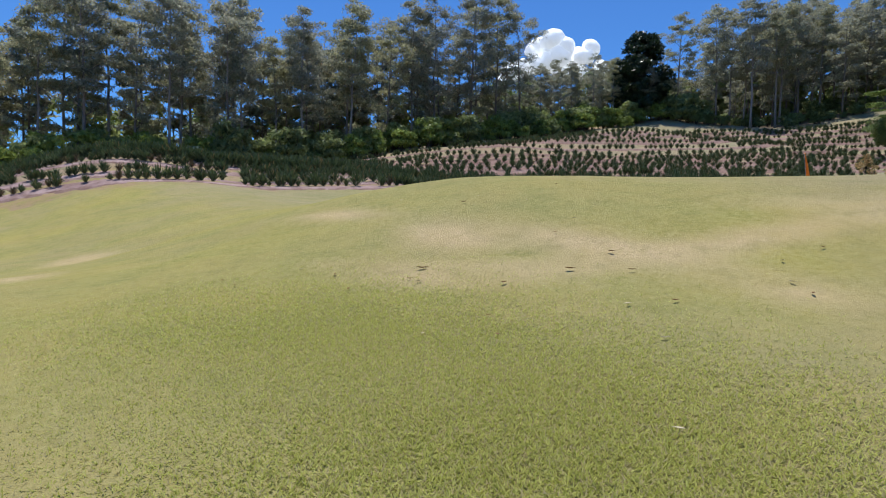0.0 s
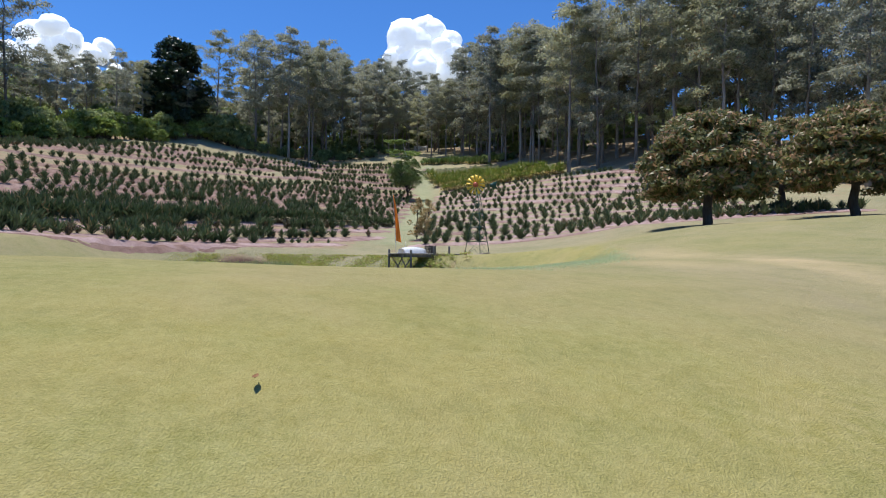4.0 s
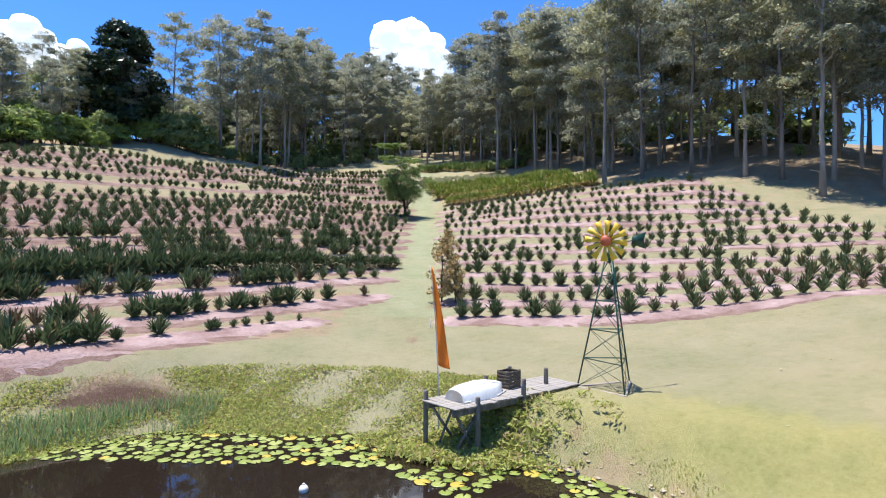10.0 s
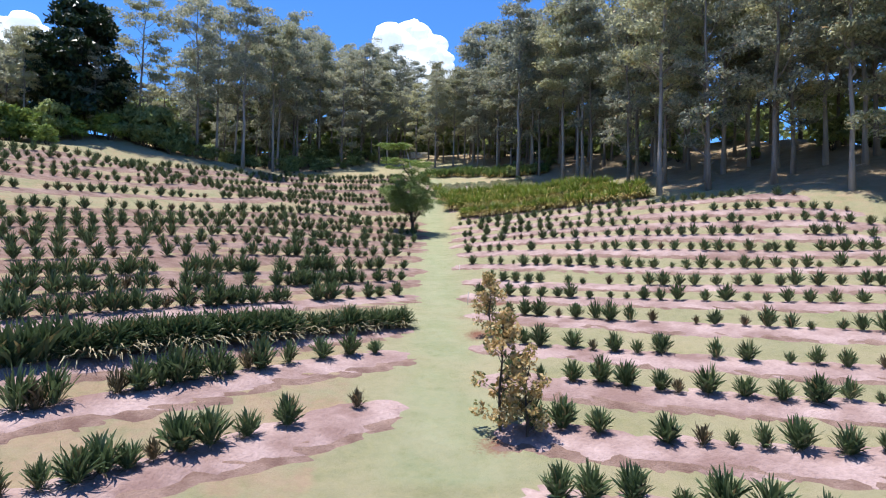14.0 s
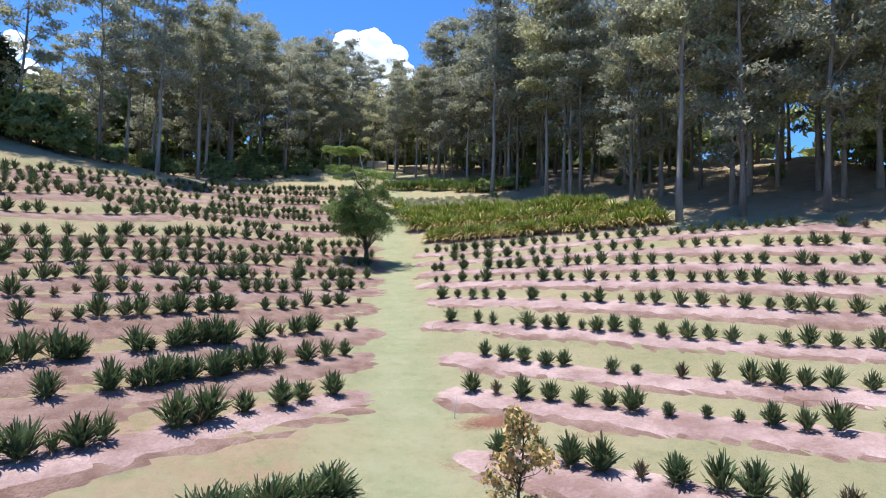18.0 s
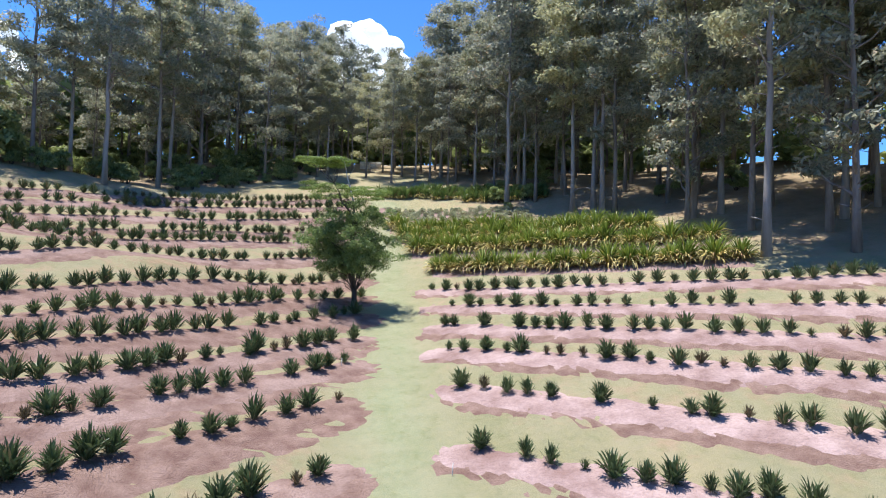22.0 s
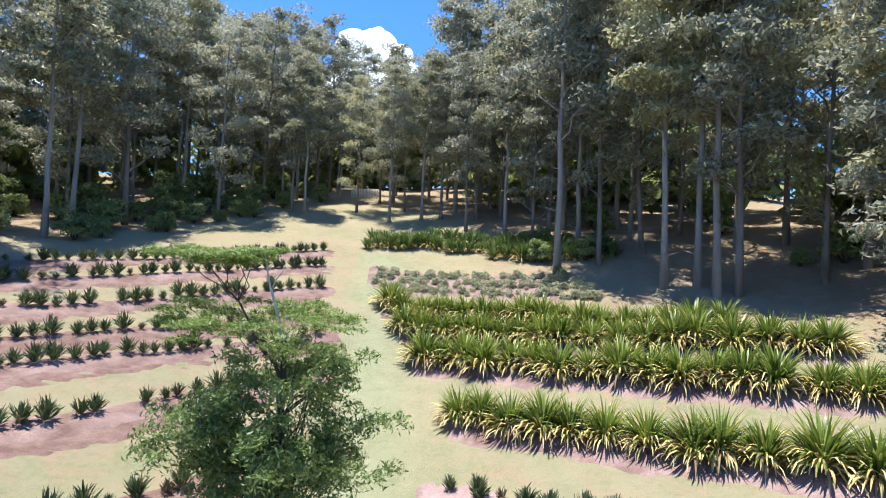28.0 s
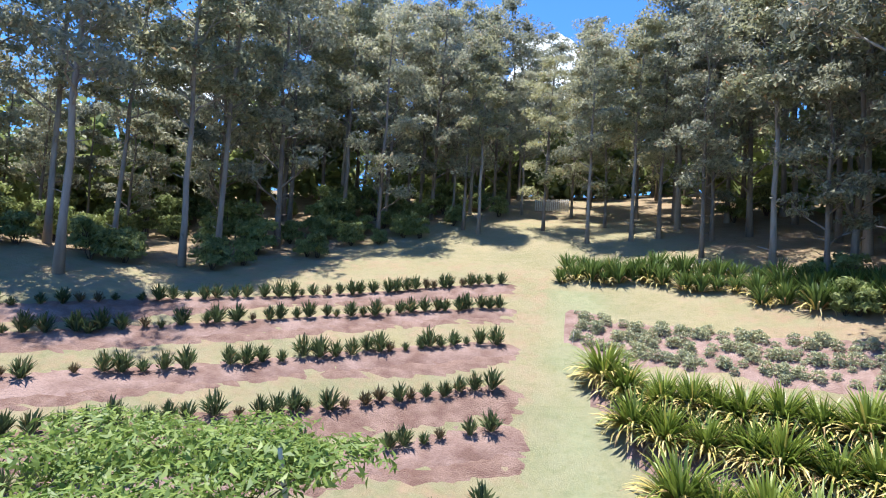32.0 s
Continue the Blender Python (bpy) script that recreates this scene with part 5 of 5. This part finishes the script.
        m.tris(leaf_dome(18, (x, y, max(0.0, height(x, y)) + 0.08), (0.24, 0.24, 0.16), 0.08, rng, 0.9, 0.0, 2.0))
    tagged(new("marsh_mat", m.make("marsh_mat", M_MARSH)), "tufted olive marsh plants round the jetty posts", "weeds", "", "stuff")
    blades(5000, band(0, 7, 1, 24, -0.3, 0.8, 5000), 0.08, 0.02, M_MARSH, "marsh_weed", "low weed and debris along the pond bank", "weeds")
    blades(150000, lambda: (6.0 + rng.normal() * 2.4, -12.9 + rng.normal() * 1.2), 0.045, 0.007, M_LAWN, "lawn_grass", "short mown lawn grass with dry tips", "grass")


build_reeds()


def build_floats():
    for i, (x, y) in enumerate(((-3.7, 20.8), (-5.7, 17.3), (-7.8, 14.3), (-11.5, 11.5))):
        m = Mesh()
        n, k = 12, 8
        V = [(math.cos(2 * math.pi * a / n) * 0.1 * math.sin(math.pi * b / k) * (1.0 if b < 5 else 0.95), math.sin(2 * math.pi * a / n) * 0.1 * math.sin(math.pi * b / k), 0.1 * math.cos(math.pi * b / k)) for b in range(k + 1) for a in range(n)]
        m.add(V, [(b * n + a, b * n + (a + 1) % n, (b + 1) * n + (a + 1) % n, (b + 1) * n + a)[::-1] for b in range(k) for a in range(n)])
        t = thing("float", (x, y, 0.05), "white round plastic float on the pond", "float", "pond floats")
        part("ball", m, M_FLOAT, t, "", True)
        c = Mesh()
        c.tube([(0, 0, 0.085), (0, 0, 0.125)], [0.03, 0.025], 8)
        part("eye_cap", c, M_FLOAT, t, "", True)
    rng = np.random.default_rng(8)
    for x, y, a, L in ((-4.6, 18.6, 20, 0.7), (-5.6, 18.0, 25, 0.8), (-6.9, 16.9, 15, 0.5), (-3.1, 17.9, 95, 1.4), (-8.6, 13.2, 40, 0.5)):
        m = Mesh()
        s = np.linspace(-0.5, 0.5, 7)
        m.tube(np.stack([s * L, 0.12 * L * np.cos(s * 3) + rng.normal(size=7) * 0.01, np.full(7, 0.004)], 1), 0.009, 5)
        ob = new("floating_twig", m.make("floating_twig", M_DEADWOOD))
        ob.matrix_world = pose(x, y, 0.006, 0, 0, a)
        tagged(ob, "thin pale twig floating on the pond", "twig", "floating twigs")


build_floats()


# ---------------------------------------------------------------- jetty, boat, crate, banner
JETTY = pose(-1.0, 22.8, 1.2, 0, 0, 38.0)     # x runs ashore
J_LEN, J_WID = 4.5, 1.3


def build_jetty():
    rng = np.random.default_rng(2)
    t = thing("jetty", JETTY, "small weathered grey timber jetty on posts", "jetty")
    n = 27
    w = J_LEN / n
    for i in range(n):
        m = Mesh()
        m.box((w - 0.014, J_WID + rng.uniform(-0.03, 0.05), 0.035), bevel=0.004)
        ob = part("plank", m, M_TIMBER, t)
        ob.matrix_basis = pose(w * (i + 0.5), rng.normal() * 0.012, 0.02 + rng.normal() * 0.003, rng.normal() * 0.4, rng.normal() * 0.4, rng.normal() * 0.5)
    for y in (-0.5, 0.5):
        m = Mesh()
        m.box((J_LEN - 0.1, 0.07, 0.17), (J_LEN / 2, y, -0.09), bevel=0.008)
        part("bearer", m, M_POST, t)
    for x, y, top in ((0.75, -0.6, 0.22), (0.1, 0.6, 0.26), (2.15, 0.62, 0.36), (2.3, -0.62, 0.46), (3.05, 0.62, 0.5), (3.75, -0.1, 0.48)):
        m = Mesh()
        low = -1.9 if x < 2.3 else -0.35
        m.tube([(x, y, low), (x, y, top - 0.03), (x + 0.004, y, top)], [0.066, 0.06, 0.048], 10)
        part("post", m, M_POST, t)
    for y in (-0.45, 0.45):
        m = Mesh()
        m.tube([(0.2, y, -0.15), (0.9, y * 0.7, -1.2)], 0.035, 6)
        m.tube([(0.9, y, -0.15), (0.2, y * 0.7, -1.2)], 0.035, 6)
        part("cross_brace", m, M_POST, t)


build_jetty()


def build_boat():
    n, k = 18, 9
    m = Mesh()
    V = []
    L, B, D = 1.75, 0.84, 0.36
    for i in range(n):
        s = i / (n - 1)
        w = B / 2 * (1 - abs(2 * s - 0.85) ** 2.6 * (0.42 if s < 0.43 else 0.72))
        d = D * (1 - 0.35 * abs(2 * s - 0.9) ** 2.5)
        for j in range(k):
            a = math.pi * j / (k - 1)
            V.append(((s - 0.5) * L, math.cos(a) * w * (1 if 0 < j < k - 1 else 1.05), max(0.0, math.sin(a)) ** 0.6 * d))
    m.add(V, [(i * k + j, i * k + j + 1, (i + 1) * k + j + 1, (i + 1) * k + j) for i in range(n - 1) for j in range(k - 1)] + [tuple(range(k)), tuple((n - 1) * k + j for j in range(k - 1, -1, -1))])
    t = thing("rowing_boat", JETTY @ pose(1.38, 0.06, 0.045, 0, 0, 4), "small white dinghy turned upside down on the jetty", "boat")
    part("hull", m, M_HULL, t, "", True)
    for y in (-0.2, 0.2):
        r = Mesh()
        r.tube([(-0.6, y, 0.29), (0, y, 0.335), (0.5, y, 0.29)], 0.01, 6)
        part("bottom_runner", r, M_HULL, t)
    g = Mesh()
    g.tube([(-0.86, -0.36, 0.02), (-0.3, -0.41, 0.02), (0.3, -0.39, 0.02), (0.85, -0.16, 0.02)], 0.018, 6)
    g.tube([(-0.86, 0.36, 0.02), (-0.3, 0.41, 0.02), (0.3, 0.39, 0.02), (0.85, 0.16, 0.02)], 0.018, 6)
    part("gunwale", g, M_HULL, t)


build_boat()


def build_crate():
    t = thing("crate", JETTY @ pose(2.65, 0.25, 0.04, 0, 0, 8), "dark brown slatted wooden crate standing on the jetty", "crate")
    for i in range(5):
        for s in (-1, 1):
            m = Mesh()
            m.box((0.52, 0.018, 0.075), (0, s * 0.2, 0.05 + 0.09 * i), bevel=0.004)
            part("slat", m, M_CRATE, t)
            m = Mesh()
            m.box((0.018, 0.38, 0.075), (s * 0.25, 0, 0.05 + 0.09 * i), bevel=0.004)
            part("slat", m, M_CRATE, t)
    for a in (-1, 1):
        for b in (-1, 1):
            m = Mesh()
            m.box((0.035, 0.035, 0.47), (a * 0.235, b * 0.185, 0.235), bevel=0.004)
            part("corner_post", m, M_CRATE, t)
    m = Mesh()
    m.box((0.46, 0.36, 0.02), (0, 0, 0.02))
    part("bottom", m, M_CRATE, t)


build_crate()


def build_banner():
    x, y = -1.0, 23.95
    t = thing("banner_flag", (x, y, 0.0), "narrow orange feather banner on a thin pole by the jetty", "flag")
    p = Mesh()
    p.tube([(0.04, 0, -0.8), (0.02, 0, 1.6), (-0.06, 0, 3.2), (-0.16, 0.02, 4.2), (-0.2, 0.02, 4.55)], [0.018, 0.016, 0.012, 0.008, 0.005], 8)
    part("pole", p, M_DEADWOOD, t)
    m = Mesh()
    rows, cols = 22, 6
    V = []
    for i in range(rows):
        s = i / (rows - 1)
        z = 4.5 - s * 2.55
        x0 = np.interp(z, [1.6, 3.2, 4.2, 4.55], [0.02, -0.06, -0.16, -0.2])
        w = 0.03 + 0.27 * s ** 0.8
        for j in range(cols):
            q = j / (cols - 1)
            V.append((x0 + 0.02 + w * q, 0.05 * math.sin(s * 9 + q * 5) * (0.3 + s), z - 0.12 * q * s))
    m.add(V, [(i * cols + j, i * cols + j + 1, (i + 1) * cols + j + 1, (i + 1) * cols + j) for i in range(rows - 1) for j in range(cols - 1)])
    ob = part("cloth", m, M_FLAG, t, "", True)
    ob.modifiers.new("thickness", "SOLIDIFY").thickness = 0.003


build_banner()


# ---------------------------------------------------------------- windmill
def build_windmill():
    A, B, C = np.array((2.88, 25.1)), np.array((3.75, 23.6)), np.array((4.35, 25.0))
    c = (A + B + C) / 3
    g = min(height(*p) for p in (A, B, C))
    t = thing("windmill", (c[0], c[1], g), "ornamental windmill with a green three-legged tower and yellow wheel", "windmill")
    H = 3.72
    zs = [0.0, 0.85, 1.66, 2.45, 3.14, H]
    leg = lambda p, z: np.array([*((p - c) * (1 - 0.9 * z / H)), z])
    for p in (A, B, C):
        m = Mesh()
        z0 = height(*p) - g - 0.1
        m.tube([leg(p, 0) + (0, 0, z0), leg(p, H)], 0.022, 6)
        part("leg", m, M_GREENPAINT, t)
    for lo, hi in zip(zs, zs[1:]):
        for p, q in ((A, B), (B, C), (C, A)):
            m = Mesh()
            m.tube([leg(p, hi), leg(q, hi)], 0.017 if hi < 2.9 else 0.012, 5)
            part("girt", m, M_GREENPAINT, t)
            m = Mesh()
            m.tube([leg(p, lo + 0.03), leg(q, hi)], 0.0075, 4)
            m.tube([leg(q, lo + 0.03), leg(p, hi)], 0.0075, 4)
            part("brace", m, M_GREENPAINT, t)
    m = Mesh()
    m.tube([(0, 0, H - 0.25), (0, 0, H + 0.25)], [0.06, 0.035], 8)
    part("head", m, M_GREENPAINT, t)
    # wheel, facing down the pond
    axis = np.array((-0.30, -0.95, 0.0))
    axis /= np.linalg.norm(axis)
    side = np.array((axis[1], -axis[0], 0))
    hub = np.array((-0.1, 0, H + 0.35)) + axis * 0.22
    wheel = new("wheel")
    wheel.parent = t
    for i in range(12):
        a = 2 * math.pi * i / 12 + 0.1
        u = side * math.cos(a) + np.array((0, 0, 1)) * math.sin(a)
        v = np.cross(axis, u)
        m = Mesh()
        tw = v * 0.88 + axis * 0.42
        r0, r1 = 0.14, 0.55
        th = axis * 0.004
        q = [hub + u * r0 - tw * 0.035, hub + u * r1 - tw * 0.105, hub + u * r1 + tw * 0.105, hub + u * r0 + tw * 0.035]
        mid = [x - axis * 0.012 for x in (hub + u * (r0 + r1) / 2 - tw * 0.065, hub + u * (r0 + r1) / 2 + tw * 0.065)]
        ring = [q[0], mid[0], q[1], q[2], mid[1], q[3]]
        m.add(np.array([x - th for x in ring] + [x + th for x in ring]),
              [(0, 1, 4, 5), (1, 2, 3, 4), (11, 10, 7, 6), (10, 9, 8, 7)] + [(k, (k + 1) % 6, 6 + (k + 1) % 6, 6 + k)[::-1] for k in range(6)])
        part("blade", m, M_YELLOW, wheel)
    m = Mesh()
    m.tube([hub - axis * 0.05, hub + axis * 0.03, hub + axis * 0.08, hub + axis * 0.10], [0.15, 0.15, 0.11, 0.02], 18)
    part("hub", m, M_ORANGERED, wheel, "round red hub", True)
    m = Mesh()
    tail = np.array((0.72, 0.2, H + 0.38))
    m.tube([(0, 0, H + 0.25), tail], 0.014, 6)
    part("tail_rod", m, M_GREENPAINT, t)
    m = Mesh()
    d = np.array((0.97, 0.25, 0))
    n = np.array((-d[1], d[0], 0)) * 0.004
    pts = [tail - d * 0.05 + (0, 0, -0.1), tail + d * 0.4 + (0, 0, -0.24), tail + d * 0.32 + (0, 0, 0), tail + d * 0.4 + (0, 0, 0.24), tail - d * 0.05 + (0, 0, 0.1)]
    m.add(np.array([p - n for p in pts] + [p + n for p in pts]), [(0, 1, 2, 4), (2, 3, 4), (9, 7, 6, 5), (9, 8, 7)] + [(k, (k + 1) % 5, 5 + (k + 1) % 5, 5 + k)[::-1] for k in range(5)])
    part("tail_vane", m, M_GREENPAINT, t)
    # the concrete edging on which it stands
    for p, q in ((A, B), (B, C), (C, A)):
        m = Mesh()
        pp, qq = np.array((*p, height(*p) + 0.0)), np.array((*q, height(*q) + 0.0))
        d = (qq - pp) / np.linalg.norm(qq - pp)
        mid = (pp + qq) / 2
        rot = Vector(d).to_track_quat("X", "Z").to_matrix()
        m.box((np.linalg.norm(qq - pp) + 0.06, 0.07, 0.1), mid, rot, 0.012)
        tagged(new("footing", m.make("footing", M_CONCRETE)), "pale concrete edging strip under the windmill", "footing", "windmill footings")


build_windmill()


# ---------------------------------------------------------------- small house in the wood
def build_house():
    x, y = -69.6, 12.4
    z = height(x, y)
    t = thing("cottage", pose(x, y, z - 0.3, 0, 0, 55) @ Matrix.Scale(0.55, 4), "small cottage with a steep teal iron roof among trees", "house")
    m = Mesh()
    m.box((7, 5, 2.8), (0, 0, 1.2), bevel=0.02)
    part("wall", m, M_WALL, t)
    r = Mesh()
    V = [(-4, -3.2, 2.5), (4, -3.2, 2.5), (4, 3.2, 2.5), (-4, 3.2, 2.5), (-1.2, 0, 5.6), (1.2, 0, 5.6)]
    r.add(V, [(0, 1, 5, 4), (1, 2, 5), (2, 3, 4, 5), (3, 0, 4), (3, 2, 1, 0)])
    part("roof", r, M_TEAL, t, "steep teal hipped iron roof")
    v = Mesh()
    v.add([(-4.6, -5.0, 2.25), (-1.4, -5.0, 2.25), (-1.4, -3.0, 2.6), (-4.6, -3.0, 2.6), (-4.6, -5.0, 2.31), (-1.4, -5.0, 2.31), (-1.4, -3.0, 2.66), (-4.6, -3.0, 2.66)],
          [(3, 2, 1, 0), (4, 5, 6, 7), (0, 1, 5, 4), (1, 2, 6, 5), (2, 3, 7, 6), (3, 0, 4, 7)])
    part("verandah_roof", v, M_WALL, t, "pale verandah roof sheet")
    for px in (-4.5, -1.5):
        p = Mesh()
        p.box((0.12, 0.12, 2.4), (px, -4.9, 1.1))
        part("verandah_post", p, M_WALL, t)


build_house()


# ---------------------------------------------------------------- litter on the lawn, stakes, fence
M_DRYLEAF = mottled("dry_leaf", (0.200, 0.090, 0.035), (0.340, 0.190, 0.085), 9, 0.7, 0.3, 0.004)
M_PALELEAF = mottled("pale_dry_leaf", (0.560, 0.480, 0.330), (0.700, 0.620, 0.470), 9, 0.8, 0.2, 0.004)
M_STAKE = mottled("white_stake_paint", (0.660, 0.640, 0.600), (0.780, 0.760, 0.720), 6, 0.6, 0.1, 0.003)


def fallen_leaf(x, y, turn, L, pale):
    """A curled leaf: a spine-folded blade on a short stalk."""
    m = Mesh()
    s = np.linspace(0, 1, 7)
    w = L * 0.17 * np.sin(np.pi * np.clip(s, 0.02, 0.99)) ** 0.8
    z = 0.012 + 0.10 * L * (2 * s - 1) ** 2
    rows = []
    for dy, dz in ((-1, 0.9), (-0.5, 0.35), (0, 0), (0.5, 0.3), (1, 0.7)):
        rows.append(np.stack([(s - 0.5) * L, dy * w, z + dz * w * 0.7], 1))
    V = np.stack(rows, 1).reshape(-1, 3)
    F = [(i * 5 + j, i * 5 + j + 1, i * 5 + j + 6, i * 5 + j + 5) for i in range(6) for j in range(4)]
    m.add(V, F)
    m.tube([(0.47 * L, 0, 0.012 + 0.08 * L), (0.6 * L, 0.02 * L, 0.01 + 0.06 * L)], 0.003, 4)
    ob = new("fallen_leaf", m.make("fallen_leaf", M_PALELEAF if pale else M_DRYLEAF, True))
    ob.matrix_world = pose(x, y, height(x, y) + 0.015, 0, 0, turn)
    tagged(ob, "pale dried leaf lying on the lawn" if pale else "curled brown dry leaf lying on the lawn", "leaf", "fallen leaves on the lawn")


def build_small_things():
    rng = np.random.default_rng(44)
    for x, y, L in ((4.4, -9.2, 0.20), (4.0, -10.1, 0.17), (1.7, -11.2, 0.17), (4.5, -8.3, 0.18), (2.6, -10.3, 0.24), (2.5, -11.5, 0.14), (2.8, -10.7, 0.10),
                    (7.1, -8.5, 0.14), (6.8, -6.8, 0.14), (0.6, -7.4, 0.2), (3.3, -8.0, 0.12), (5.2, -11.6, 0.1), (1.0, -12.4, 0.12)):
        fallen_leaf(x, y, rng.uniform(0, 360), L * 0.72, False)
    for i in range(22):
        fallen_leaf(rng.uniform(-2, 9), rng.uniform(-13, -5), rng.uniform(0, 360), rng.uniform(0.06, 0.11), i % 3 > 0)
    for i in range(14):
        fallen_leaf(rng.uniform(4, 10), rng.uniform(12, 26), rng.uniform(0, 360), rng.uniform(0.07, 0.12), True)
    for x, y, h in ((-1.3, 34.2, 0.5), (-0.8, 55.4, 0.8), (-3.9, 110.9, 0.7), (-0.9, 65.6, 0.5), (-5.2, 74.9, 0.5)):
        m = Mesh()
        m.box((0.03, 0.022, h), (0, 0, h / 2 - 0.1), bevel=0.004)
        m.box((0.022, 0.016, 0.03), (0, 0, h - 0.09), bevel=0.006)
        ob = new("marker_stake", m.make("marker_stake", M_STAKE))
        ob.matrix_world = pose(x, y, height(x, y), 2, 3, rng.uniform(0, 90))
        tagged(ob, "thin white marker stake at the end of a plant row", "stake", "row marker stakes")
    # low pale fence at the head of the clearing
    t = thing("fence", pose(-8.4, 142.0, height(-6.6, 142.0), 0, 0, -4), "low weathered pale paling fence under the trees", "fence")
    for z in (0.35, 0.95):
        m = Mesh()
        m.box((3.6, 0.05, 0.09), (1.8, 0, z), bevel=0.006)
        part("rail", m, M_POST, t)
    for i in range(18):
        m = Mesh()
        m.box((0.15, 0.025, 1.25 + rng.uniform(-0.05, 0.05)), (0.1 + 0.2 * i, -0.04, 0.62), bevel=0.006)
        part("paling", m, M_DEADWOOD, t)


build_small_things()


# ---------------------------------------------------------------- clouds
def build_cloud(name, x, y, z, w, h, seed):
    rng = np.random.default_rng(seed)
    bm = bmesh.new()
    for i in range(46):
        q = rng.uniform(-1, 1)
        top = (1 - q * q) ** 0.8
        p = (q * w / 2, rng.normal() * w * 0.08, rng.uniform(0.05, 1) * h * top)
        r = h * rng.uniform(0.16, 0.30) * (0.45 + 0.6 * top)
        b = bmesh.ops.create_icosphere(bm, subdivisions=3, radius=r, matrix=Matrix.Translation(p))
        for v in b["verts"]:
            d = Vector(v.co) - Vector(p)
            v.co += d.normalized() * (noise.fractal(v.co * (3.0 / h), 0.9, 2.1, 4) * h * 0.07)
    me = bpy.data.meshes.new(name)
    bm.to_mesh(me)
    bm.free()
    me.polygons.foreach_set("use_smooth", [True] * len(me.polygons))
    me.materials.append(M_CLOUD)
    ob = new(name, me)
    ob.matrix_world = pose(x, y, z, 0, 0, -math.degrees(math.atan2(x, y)))
    tagged(ob, "white fluffy cumulus cloud in a blue sky", "cloud", "clouds", "structure")


def sky_dir(az, el, dist=1800):
    a, e = radians(az), radians(el)
    return dist * math.sin(a) * math.cos(e), dist * math.cos(a) * math.cos(e), dist * math.sin(e)


build_cloud("backdrop_cloud", *sky_dir(-3.4, 17.5), 260, 190, 1)
build_cloud("backdrop_cloud", *sky_dir(-35.5, 14.6), 330, 120, 2)
build_cloud("backdrop_cloud", *sky_dir(-58.0, 23.0), 420, 110, 3)
